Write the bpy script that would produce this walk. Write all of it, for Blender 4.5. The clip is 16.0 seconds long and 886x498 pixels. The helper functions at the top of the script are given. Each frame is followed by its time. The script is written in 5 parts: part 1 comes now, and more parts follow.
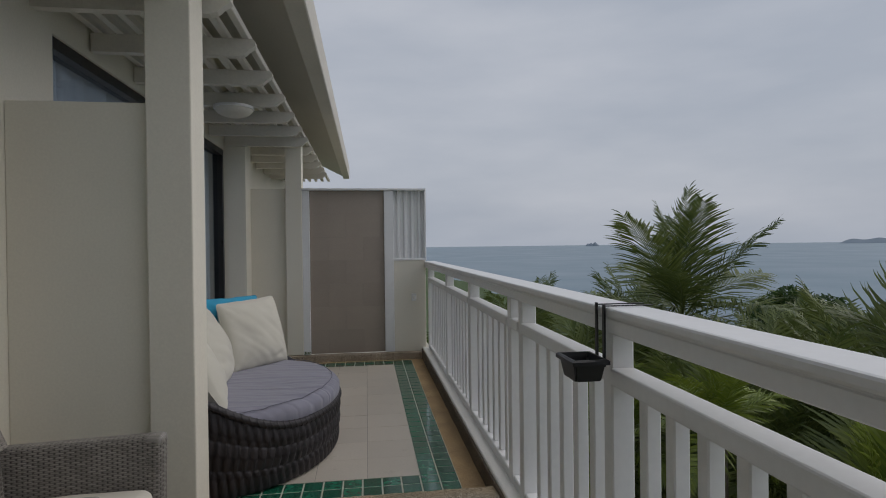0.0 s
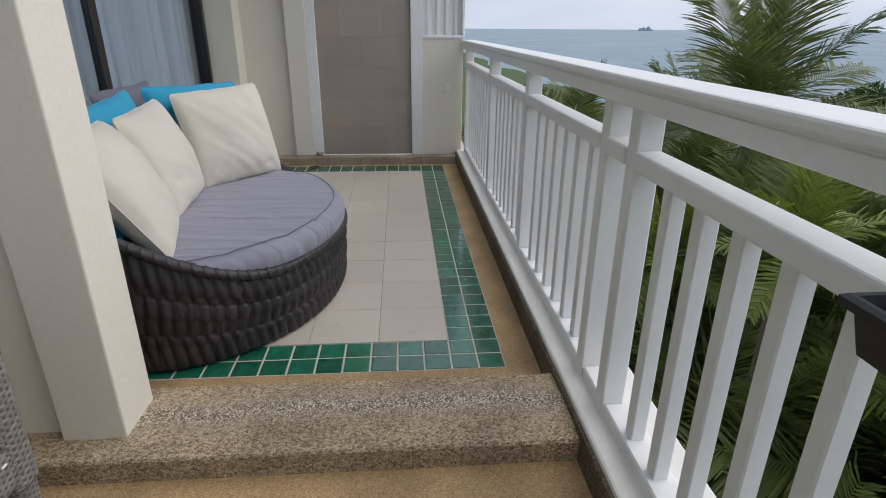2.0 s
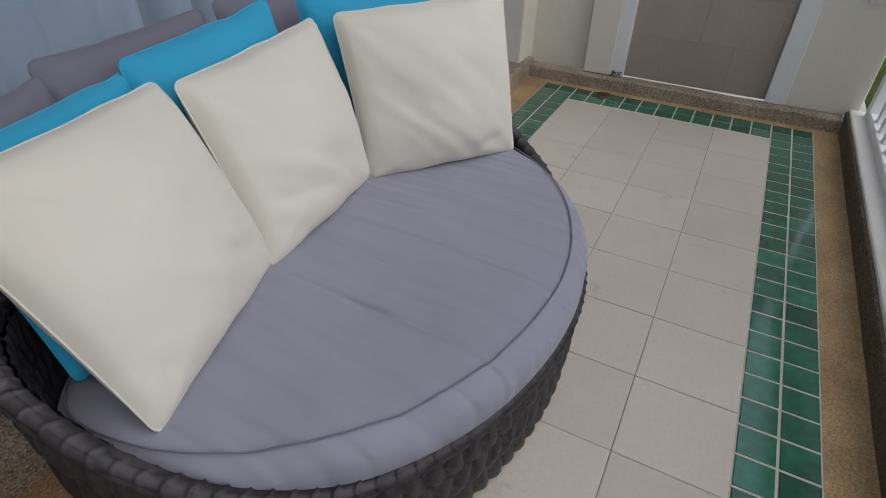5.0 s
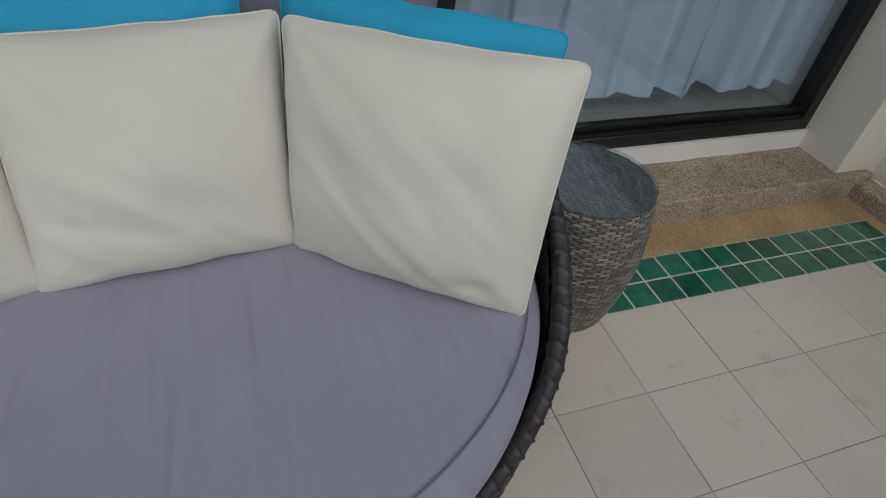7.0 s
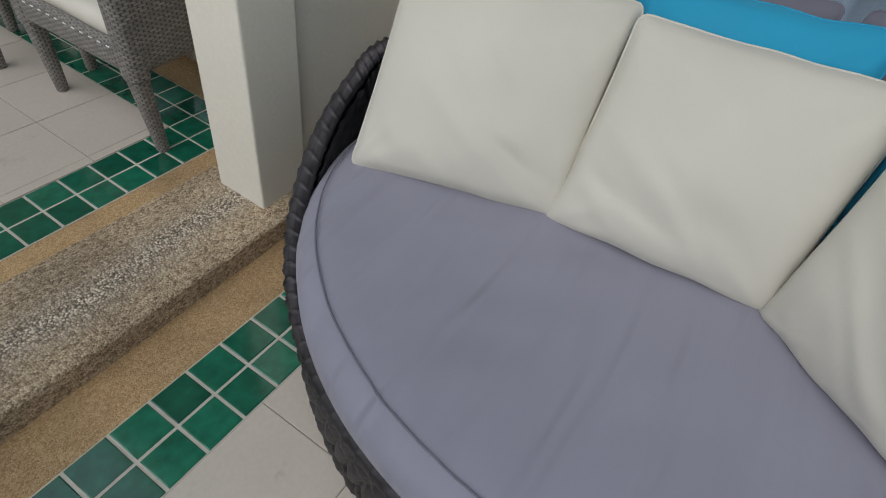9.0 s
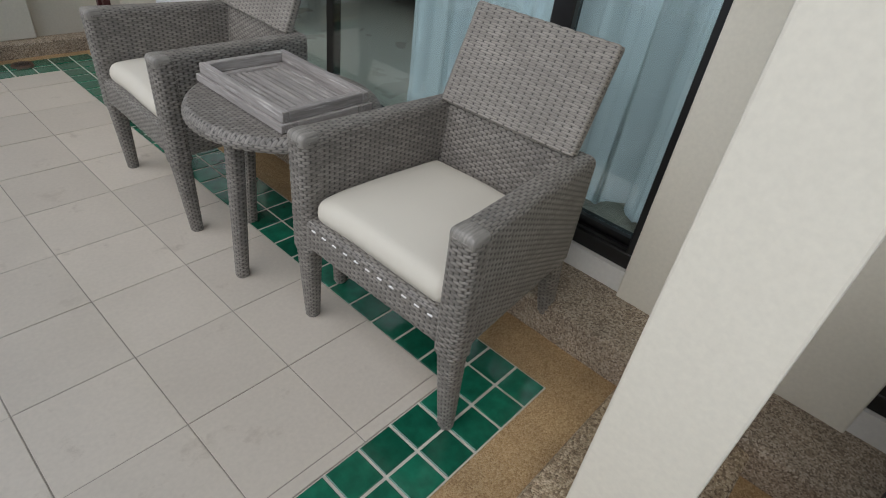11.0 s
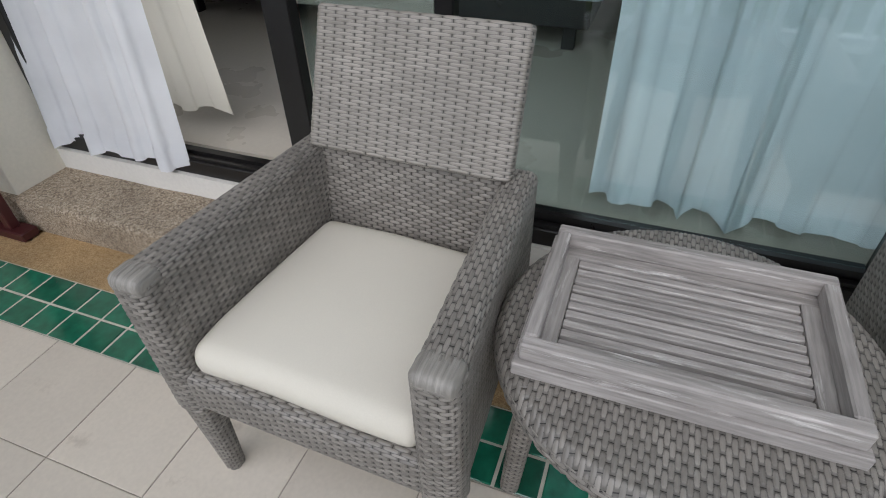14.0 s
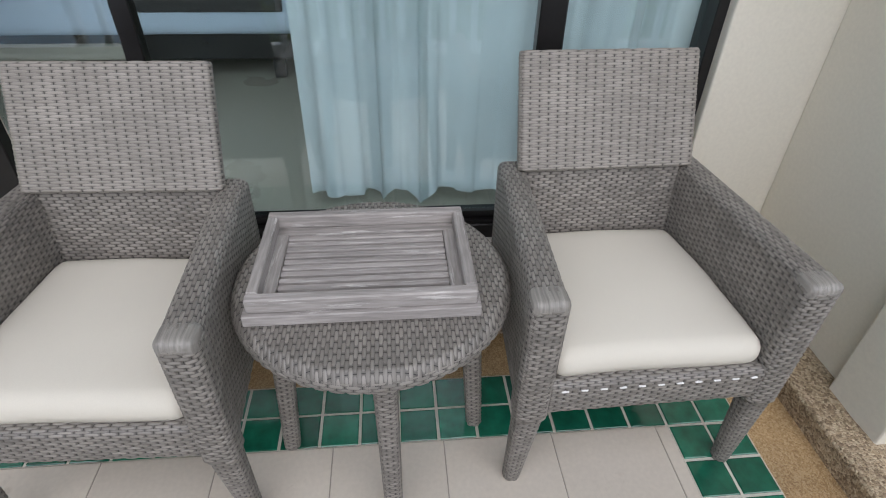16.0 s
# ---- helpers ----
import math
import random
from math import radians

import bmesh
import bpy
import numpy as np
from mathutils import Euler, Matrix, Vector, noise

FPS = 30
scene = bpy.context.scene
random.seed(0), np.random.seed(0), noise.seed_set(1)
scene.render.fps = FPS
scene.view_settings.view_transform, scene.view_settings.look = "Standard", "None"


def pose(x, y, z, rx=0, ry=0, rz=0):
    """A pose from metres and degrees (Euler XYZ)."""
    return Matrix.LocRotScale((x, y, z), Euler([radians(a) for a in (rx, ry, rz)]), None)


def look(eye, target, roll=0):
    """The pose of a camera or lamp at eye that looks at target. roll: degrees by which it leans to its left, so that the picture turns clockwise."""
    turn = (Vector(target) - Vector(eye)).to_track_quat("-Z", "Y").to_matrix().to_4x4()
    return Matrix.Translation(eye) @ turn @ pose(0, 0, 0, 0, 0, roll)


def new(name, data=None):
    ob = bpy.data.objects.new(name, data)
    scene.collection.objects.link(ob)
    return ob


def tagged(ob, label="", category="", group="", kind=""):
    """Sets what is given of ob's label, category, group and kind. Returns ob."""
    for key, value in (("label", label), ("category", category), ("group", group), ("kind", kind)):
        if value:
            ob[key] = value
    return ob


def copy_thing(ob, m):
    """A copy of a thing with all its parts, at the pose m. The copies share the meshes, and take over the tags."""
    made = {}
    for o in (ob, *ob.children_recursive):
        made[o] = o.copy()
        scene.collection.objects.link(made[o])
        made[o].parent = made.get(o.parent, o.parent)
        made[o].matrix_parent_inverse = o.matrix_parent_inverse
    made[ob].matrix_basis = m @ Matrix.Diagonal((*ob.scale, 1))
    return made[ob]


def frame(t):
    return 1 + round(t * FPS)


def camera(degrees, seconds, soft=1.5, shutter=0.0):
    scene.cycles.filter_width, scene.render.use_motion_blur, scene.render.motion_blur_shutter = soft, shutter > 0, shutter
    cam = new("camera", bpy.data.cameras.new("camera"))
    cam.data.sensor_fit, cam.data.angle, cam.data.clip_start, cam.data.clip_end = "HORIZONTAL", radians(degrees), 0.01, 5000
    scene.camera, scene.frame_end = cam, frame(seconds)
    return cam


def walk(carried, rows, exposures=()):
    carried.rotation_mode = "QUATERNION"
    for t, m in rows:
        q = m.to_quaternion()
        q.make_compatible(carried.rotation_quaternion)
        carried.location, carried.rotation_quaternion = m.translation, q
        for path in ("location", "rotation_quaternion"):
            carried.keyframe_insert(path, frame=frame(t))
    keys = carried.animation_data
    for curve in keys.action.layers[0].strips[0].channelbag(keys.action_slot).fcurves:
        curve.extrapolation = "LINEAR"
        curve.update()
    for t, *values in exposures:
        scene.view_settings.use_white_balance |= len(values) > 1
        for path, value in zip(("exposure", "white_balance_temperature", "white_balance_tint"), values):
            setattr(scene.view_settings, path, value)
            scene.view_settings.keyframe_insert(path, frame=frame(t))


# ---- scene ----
cam = camera(77.3, 16.0, soft=1.0)
PATH = [
    (0, (-0.494, -2.912, 1.302), (-0.22, -0.93, 1.289), -0.7),
    (0.5, (-0.463, -2.678, 1.272), (-0.274, -0.712, 0.958), -0.7),
    (1, (-0.447, -2.458, 1.245), (-0.264, -0.527, 0.759), 0.7),
    (1.5, (-0.393, -2.125, 1.25), (-0.209, -0.221, 0.665), 0.7),
    (2, (-0.39, -1.813, 1.232), (-0.249, 0.037, 0.487), 0.4),
    (2.5, (-0.39, -1.471, 1.247), (-0.293, 0.321, 0.364), 0.6),
    (3, (-0.365, -1.119, 1.318), (-0.361, 0.628, 0.345), -0.2),
    (3.5, (-0.42, -0.845, 1.299), (-0.658, 0.875, 0.308), -1.3),
    (4, (-0.505, -0.546, 1.305), (-0.915, 1.116, 0.269), -1.1),
    (4.5, (-0.513, -0.391, 1.302), (-1.064, 1.192, 0.21), -1.1),
    (4.7, (-0.519, -0.32, 1.302), (-1.127, 1.212, 0.17), -0.2),
    (6.8, (-0.418, 0.912, 1.315), (-1.793, 1.483, -0.021), 6.5),
    (7, (-0.451, 1.03, 1.3), (-1.827, 1.601, -0.035), 7.0),
    (7.5, (-0.419, 1.168, 1.22), (-1.801, 1.698, -0.125), 7.0),
    (8, (-0.315, 1.114, 1.193), (-1.765, 1.391, -0.157), 17.2),
    (8.5, (-0.334, 1.127, 1.185), (-1.721, 0.806, -0.22), 11.3),
    (9, (-0.385, 0.821, 1.278), (-1.651, 0.199, -0.14), 10.5),
    (9.5, (-0.425, 0.526, 1.261), (-1.688, -0.377, 0.0), 8.1),
    (9.7, (-0.472, 0.42, 1.271), (-1.686, -0.581, 0.036), 7.4),
    (11.8, (-0.54, -0.786, 1.215), (-1.843, -1.773, 0.062), 9.1),
    (12, (-0.601, -0.933, 1.231), (-1.896, -1.914, 0.064), 8.6),
    (12.5, (-0.643, -1.204, 1.215), (-1.924, -2.171, 0.022), 5.0),
    (13, (-0.664, -1.412, 1.225), (-1.992, -2.306, 0.027), -0.1),
    (13.5, (-0.761, -1.607, 1.178), (-2.173, -2.315, -0.048), -1.2),
    (14, (-0.76, -1.794, 1.213), (-2.201, -2.363, -0.052), -1.7),
    (14.5, (-0.665, -1.987, 1.312), (-2.128, -2.5, 0.047), -3.3),
    (15, (-0.588, -1.948, 1.343), (-2.112, -2.377, 0.118), -3.0),
    (15.5, (-0.531, -1.755, 1.327), (-2.096, -2.007, 0.108), -2.1),
    (16, (-0.5, -1.6, 1.305), (-2.093, -1.443, 0.106), 1.2),
]
EXPOSURES = [(0.0, -0.58, 6650, 15), (0.5, -0.36, 6600, 14), (1.0, -0.07, 6500, 13), (1.5, 0.1, 6500, 14), (2.5, 0.32, 6500, 17), (3.5, 0.38, 6450, 19), (4.0, 0.3, 6450, 18), (4.7, 0.15, 6450, 17),
             (6.8, -0.2, 6400, 13), (7.5, -0.1, 6400, 13), (8.5, 0.05, 6400, 13), (9.7, -0.02, 6400, 12), (11.8, 0.34, 6300, 14), (12.5, 0.4, 6300, 14), (14.0, 0.46, 6250, 14), (15.2, 0.4, 6250, 14), (16.0, 0.55, 6250, 16)]
SKY, SUN, WINDOW_FILL = 1.0, 1.25, 8.0
walk(cam, [(t, look(eye, target, roll)) for t, eye, target, roll in PATH], EXPOSURES)

# ---- world, sun ----
world = bpy.data.worlds.new("overcast_sky")
scene.world = world
world.use_nodes = True
wn, wl = world.node_tree.nodes, world.node_tree.links
wn.clear()
sky = wn.new("ShaderNodeTexSky")
sky.sky_type, sky.sun_disc = "NISHITA", False
sky.sun_elevation, sky.sun_rotation = radians(44), radians(88)
sky.air_density, sky.dust_density = 1.5, 4.0
sky_tone = wn.new("ShaderNodeHueSaturation")
sky_tone.inputs["Saturation"].default_value = 0.55
sky_tone.inputs["Value"].default_value = 0.09
coord = wn.new("ShaderNodeTexCoord")
stretch = wn.new("ShaderNodeMapping")
stretch.inputs["Scale"].default_value = (1.3, 1.3, 4.5)
cloud = wn.new("ShaderNodeTexNoise")
cloud.inputs["Scale"].default_value, cloud.inputs["Detail"].default_value = 1.6, 6
ramp = wn.new("ShaderNodeValToRGB")
ramp.color_ramp.elements[0].position, ramp.color_ramp.elements[0].color = 0.3, (0.55, 0.645, 0.76, 1)
ramp.color_ramp.elements[1].position, ramp.color_ramp.elements[1].color = 0.72, (0.78, 0.86, 0.95, 1)
blend = wn.new("ShaderNodeMix")
blend.data_type = "RGBA"
blend.inputs[0].default_value = 0.85
back = wn.new("ShaderNodeBackground")
back.inputs["Strength"].default_value = SKY
wout = wn.new("ShaderNodeOutputWorld")
wl.new(sky.outputs[0], sky_tone.inputs["Color"])
wl.new(coord.outputs["Generated"], stretch.inputs[0])
wl.new(stretch.outputs[0], cloud.inputs["Vector"])
wl.new(cloud.outputs["Fac"], ramp.inputs[0])
wl.new(sky_tone.outputs[0], blend.inputs[6])
wl.new(ramp.outputs[0], blend.inputs[7])
wl.new(blend.outputs[2], back.inputs["Color"])
wl.new(back.outputs[0], wout.inputs[0])
sun_data = bpy.data.lights.new("sun", "SUN")
sun_data.energy, sun_data.angle, sun_data.color = SUN, radians(70), (1.0, 0.97, 0.92)
sun = new("sun", sun_data)
sun.matrix_world = look((32, 1, 31), (0, 0, 0))
# added area lamps behind both windows, standing in for daylight on curtains and rooms
for wy, wide, share in ((1.61, 3.2, 0.6), (-2.3, 3.2, 0.65)):
    fill_light = bpy.data.lights.new("window_fill", "AREA")
    fill_light.shape, fill_light.size, fill_light.size_y = "RECTANGLE", wide, 2.0
    fill_light.energy, fill_light.color = WINDOW_FILL * share, (0.95, 0.98, 1.0)
    new("window_fill", fill_light).matrix_world = look((-2.118, wy, 1.3), (-3.0, wy, 1.3))


# ---- materials ----
def nodes_of(name):
    m = bpy.data.materials.new(name)
    m.use_nodes = True
    nt = m.node_tree
    return m, nt.nodes, nt.links, nt.nodes["Principled BSDF"]


def surf(name, col, rough=0.7, var=0.12, scale=3.0, fine=60.0, bump=0.15, metal=0.0, stain=None, stain_at=0.62,
         per_object=0.0, coat=0.0, sheen=0.0, stretch_by=(1, 1, 1), depth=0.003, rough_var=0.12, in_world=False, folds=None):
    """A painted, stone or cloth surface: two scales of tone, a stain colour, fine relief."""
    m, n, l, p = nodes_of(name)
    tc = n.new("ShaderNodeTexCoord")
    mp = n.new("ShaderNodeMapping")
    mp.inputs["Scale"].default_value = stretch_by
    if in_world:
        l.new(n.new("ShaderNodeNewGeometry").outputs["Position"], mp.inputs[0])
    else:
        l.new(tc.outputs["Object"], mp.inputs[0])
    big, small = n.new("ShaderNodeTexNoise"), n.new("ShaderNodeTexNoise")
    big.inputs["Scale"].default_value, big.inputs["Detail"].default_value = scale, 5
    small.inputs["Scale"].default_value, small.inputs["Detail"].default_value = fine, 4
    l.new(mp.outputs[0], big.inputs["Vector"])
    l.new(mp.outputs[0], small.inputs["Vector"])
    mul = n.new("ShaderNodeMath")
    mul.operation = "MULTIPLY_ADD"
    mul.inputs[1].default_value = 0.5
    l.new(small.outputs["Fac"], mul.inputs[0])
    half = n.new("ShaderNodeMath")
    half.operation = "MULTIPLY"
    half.inputs[1].default_value = 0.5
    l.new(big.outputs["Fac"], half.inputs[0])
    l.new(half.outputs[0], mul.inputs[2])
    tone = n.new("ShaderNodeMapRange")
    tone.inputs["From Min"].default_value, tone.inputs["From Max"].default_value = 0.3, 0.7
    tone.inputs["To Min"].default_value, tone.inputs["To Max"].default_value = 1 - var, 1 + var
    l.new(mul.outputs[0], tone.inputs["Value"])
    last = tone.outputs[0]
    if per_object:
        info = n.new("ShaderNodeObjectInfo")
        r = n.new("ShaderNodeMapRange")
        r.inputs["To Min"].default_value, r.inputs["To Max"].default_value = 1 - per_object, 1 + per_object
        l.new(info.outputs["Random"], r.inputs["Value"])
        mm = n.new("ShaderNodeMath")
        mm.operation = "MULTIPLY"
        l.new(last, mm.inputs[0])
        l.new(r.outputs[0], mm.inputs[1])
        last = mm.outputs[0]
    mix = n.new("ShaderNodeVectorMath")
    mix.operation = "SCALE"
    mix.inputs[0].default_value = col
    l.new(last, mix.inputs["Scale"])
    out = mix.outputs[0]
    if stain:
        st = n.new("ShaderNodeTexNoise")
        st.inputs["Scale"].default_value, st.inputs["Detail"].default_value = scale * 1.7, 8
        st.inputs["Roughness"].default_value = 0.7
        l.new(mp.outputs[0], st.inputs["Vector"])
        rg = n.new("ShaderNodeMapRange")
        rg.inputs["From Min"].default_value, rg.inputs["From Max"].default_value = stain_at, stain_at + 0.12
        l.new(st.outputs["Fac"], rg.inputs["Value"])
        cm = n.new("ShaderNodeMix")
        cm.data_type = "RGBA"
        cm.inputs[7].default_value = (*stain, 1)
        l.new(rg.outputs[0], cm.inputs[0])
        l.new(out, cm.inputs[6])
        out = cm.outputs[2]
    l.new(out, p.inputs["Base Color"])
    rr = n.new("ShaderNodeMapRange")
    rr.inputs["To Min"].default_value, rr.inputs["To Max"].default_value = max(0, rough - rough_var), min(1, rough + rough_var)
    l.new(big.outputs["Fac"], rr.inputs["Value"])
    l.new(rr.outputs[0], p.inputs["Roughness"])
    p.inputs["Metallic"].default_value = metal
    p.inputs["Coat Weight"].default_value = coat
    p.inputs["Coat Roughness"].default_value = 0.08
    p.inputs["Sheen Weight"].default_value = sheen
    if bump:
        b = n.new("ShaderNodeBump")
        b.inputs["Strength"].default_value, b.inputs["Distance"].default_value = bump, depth
        l.new(mul.outputs[0], b.inputs["Height"])
        l.new(b.outputs[0], p.inputs["Normal"])
        if folds:
            # pulled creases in cloth: narrow ridges along one direction
            fm, fn, fb = n.new("ShaderNodeMapping"), n.new("ShaderNodeTexNoise"), n.new("ShaderNodeBump")
            fm.inputs["Scale"].default_value = folds[0]
            fm.inputs["Rotation"].default_value = (0, 0, radians(folds[2]))
            fn.inputs["Scale"].default_value, fn.inputs["Detail"].default_value = 1.0, 1
            fn.inputs["Distortion"].default_value = 0.6
            fb.inputs["Strength"].default_value, fb.inputs["Distance"].default_value = 0.8, folds[1]
            l.new(tc.outputs["Object"], fm.inputs[0])
            l.new(fm.outputs[0], fn.inputs["Vector"])
            l.new(fn.outputs["Fac"], fb.inputs["Height"])
            l.new(b.outputs[0], fb.inputs["Normal"])
            l.new(fb.outputs[0], p.inputs["Normal"])
    return m


def pebbles(name, a, b, c, scale, bump=0.6, rough=0.75, light=None):
    """Washed aggregate: cells of small stones in three tones, with a coarse drift."""
    m, n, l, p = nodes_of(name)
    tc = n.new("ShaderNodeTexCoord")
    vor = n.new("ShaderNodeTexVoronoi")
    vor.inputs["Scale"].default_value = scale
    l.new(tc.outputs["Object"], vor.inputs["Vector"])
    sep = n.new("ShaderNodeSeparateColor")
    l.new(vor.outputs["Color"], sep.inputs[0])
    rp = n.new("ShaderNodeValToRGB")
    e = rp.color_ramp.elements
    e[0].position, e[0].color = 0.0, (*a, 1)
    e[1].position, e[1].color = 1.0, (*c, 1)
    mid = e.new(0.5)
    mid.color = (*b, 1)
    l.new(sep.outputs[0], rp.inputs[0])
    drift = n.new("ShaderNodeTexNoise")
    drift.inputs["Scale"].default_value, drift.inputs["Detail"].default_value = 4.0, 6
    l.new(tc.outputs["Object"], drift.inputs["Vector"])
    tone = n.new("ShaderNodeMapRange")
    tone.inputs["From Min"].default_value, tone.inputs["From Max"].default_value = 0.3, 0.7
    tone.inputs["To Min"].default_value, tone.inputs["To Max"].default_value = 0.75, 1.2
    l.new(drift.outputs["Fac"], tone.inputs["Value"])
    sc = n.new("ShaderNodeVectorMath")
    sc.operation = "SCALE"
    l.new(rp.outputs[0], sc.inputs[0])
    l.new(tone.outputs[0], sc.inputs["Scale"])
    out = sc.outputs[0]
    if light:
        # a worn pale band along the tread
        pos = n.new("ShaderNodeSeparateXYZ")
        l.new(tc.outputs["Object"], pos.inputs[0])
        off = n.new("ShaderNodeMath")
        off.operation = "MULTIPLY_ADD"
        off.inputs[1].default_value = 0.12
        l.new(drift.outputs["Fac"], off.inputs[0])
        l.new(pos.outputs["Y"], off.inputs[2])
        d = n.new("ShaderNodeMath")
        d.operation = "SUBTRACT"
        d.inputs[1].default_value = light[0]
        l.new(off.outputs[0], d.inputs[0])
        ab = n.new("ShaderNodeMath")
        ab.operation = "ABSOLUTE"
        l.new(d.outputs[0], ab.inputs[0])
        w = n.new("ShaderNodeMapRange")
        w.inputs["From Min"].default_value, w.inputs["From Max"].default_value = light[1], 0.0
        w.inputs["To Max"].default_value = 1.1
        l.new(ab.outputs[0], w.inputs["Value"])
        rp2 = n.new("ShaderNodeValToRGB")
        rp2.color_ramp.elements[0].color, rp2.color_ramp.elements[1].color = (0.22, 0.16, 0.10, 1), (0.84, 0.74, 0.58, 1)
        l.new(sep.outputs[1], rp2.inputs[0])
        bed = n.new("ShaderNodeMapRange")
        bed.inputs["From Min"].default_value, bed.inputs["From Max"].default_value = 0.42, 0.72
        bed.inputs["To Min"].default_value, bed.inputs["To Max"].default_value = 1.0, 0.3
        l.new(vor.outputs["Distance"], bed.inputs["Value"])
        stones = n.new("ShaderNodeVectorMath")
        stones.operation = "SCALE"
        l.new(rp2.outputs[0], stones.inputs[0])
        l.new(bed.outputs[0], stones.inputs["Scale"])
        cm = n.new("ShaderNodeMix")
        cm.data_type = "RGBA"
        l.new(w.outputs[0], cm.inputs[0])
        l.new(out, cm.inputs[6])
        l.new(stones.outputs[0], cm.inputs[7])
        out = cm.outputs[2]
    l.new(out, p.inputs["Base Color"])
    p.inputs["Roughness"].default_value = rough
    bp = n.new("ShaderNodeBump")
    bp.inputs["Strength"].default_value, bp.inputs["Distance"].default_value = bump, 0.004
    bp.invert = True
    l.new(vor.outputs["Distance"], bp.inputs["Height"])
    l.new(bp.outputs[0], p.inputs["Normal"])
    return m


def strand(name, cols, cu, cv, rough=0.5, gap_shade=(0.03, 0.027, 0.024), mottle=0.3, reach=0.445):
    """Woven synthetic cane: a tone for each strand, from the weave's own layout in metres."""
    m, n, l, p = nodes_of(name)
    uv = n.new("ShaderNodeUVMap")
    sx = n.new("ShaderNodeSeparateXYZ")
    l.new(uv.outputs[0], sx.inputs[0])

    def math_node(op, a, b=None):
        k = n.new("ShaderNodeMath")
        k.operation = op
        for i, v in enumerate((a, b)):
            if v is None:
                continue
            if isinstance(v, (int, float)):
                k.inputs[i].default_value = v
            else:
                l.new(v, k.inputs[i])
        return k.outputs[0]
    row = math_node("FLOOR", math_node("DIVIDE", sx.outputs[1], cv))
    shift = math_node("MULTIPLY", math_node("MODULO", row, 2.0), 0.5)
    cell = math_node("FLOOR", math_node("ADD", math_node("DIVIDE", sx.outputs[0], cu), shift))
    comb = n.new("ShaderNodeCombineXYZ")
    l.new(cell, comb.inputs[0])
    l.new(row, comb.inputs[1])
    wnz = n.new("ShaderNodeTexWhiteNoise")
    l.new(comb.outputs[0], wnz.inputs["Vector"])
    tc = n.new("ShaderNodeTexCoord")
    nz = n.new("ShaderNodeTexNoise")
    nz.inputs["Scale"].default_value, nz.inputs["Detail"].default_value = 7.0, 4
    l.new(tc.outputs["Object"], nz.inputs["Vector"])
    mixv = math_node("ADD", math_node("MULTIPLY", wnz.outputs["Value"], mottle), math_node("MULTIPLY", nz.outputs["Fac"], 1 - mottle))
    rp = n.new("ShaderNodeValToRGB")
    e = rp.color_ramp.elements
    e[0].position, e[0].color = 0.15, (*cols[0], 1)
    e[1].position, e[1].color = 0.85, (*cols[2], 1)
    k = e.new(0.5)
    k.color = (*cols[1], 1)
    l.new(mixv, rp.inputs[0])
    # floats with rounded ends; between them the recessed upright strands show, with dark slits
    f = math_node("FRACT", math_node("ADD", math_node("DIVIDE", sx.outputs[0], cu), shift))
    from_mid = math_node("MULTIPLY", math_node("ABSOLUTE", math_node("SUBTRACT", f, 0.5)), 1 / reach)
    off_axis = math_node("ABSOLUTE", math_node("SUBTRACT", math_node("MULTIPLY", math_node("FRACT", math_node("DIVIDE", sx.outputs[1], cv)), 2.0), 1.0))
    half_w = math_node("SUBTRACT", 0.97, math_node("MULTIPLY", math_node("POWER", from_mid, 4.0), 0.55))
    cover = n.new("ShaderNodeMapRange")
    cover.inputs["From Min"].default_value, cover.inputs["From Max"].default_value = -0.04, 0.14
    l.new(math_node("MINIMUM", math_node("SUBTRACT", half_w, off_axis), math_node("SUBTRACT", 1.0, from_mid)), cover.inputs["Value"])
    slit = n.new("ShaderNodeMapRange")
    slit.inputs["From Min"].default_value, slit.inputs["From Max"].default_value = 0.05, 0.3
    l.new(math_node("ABSOLUTE", math_node("SINE", math_node("MULTIPLY", f, 3 * math.pi))), slit.inputs["Value"])
    # recess shade put into the colour: near-black slits, dimmed upright strands
    back_mix = n.new("ShaderNodeMix")
    back_mix.data_type = "RGBA"
    back_mix.inputs[6].default_value = (*gap_shade, 1)
    back_mix.inputs[7].default_value = (*[v * 0.8 for v in cols[0]], 1)
    l.new(slit.outputs[0], back_mix.inputs[0])
    cm = n.new("ShaderNodeMix")
    cm.data_type = "RGBA"
    l.new(back_mix.outputs[2], cm.inputs[6])
    l.new(cover.outputs[0], cm.inputs[0])
    l.new(rp.outputs[0], cm.inputs[7])
    l.new(cm.outputs[2], p.inputs["Base Color"])
    p.inputs["Roughness"].default_value = rough
    grain = n.new("ShaderNodeTexNoise")
    grain.inputs["Scale"].default_value = 400
    l.new(tc.outputs["Object"], grain.inputs["Vector"])
    b = n.new("ShaderNodeBump")
    b.inputs["Strength"].default_value, b.inputs["Distance"].default_value = 0.2, 0.001
    l.new(grain.outputs["Fac"], b.inputs["Height"])
    l.new(b.outputs[0], p.inputs["Normal"])
    return m


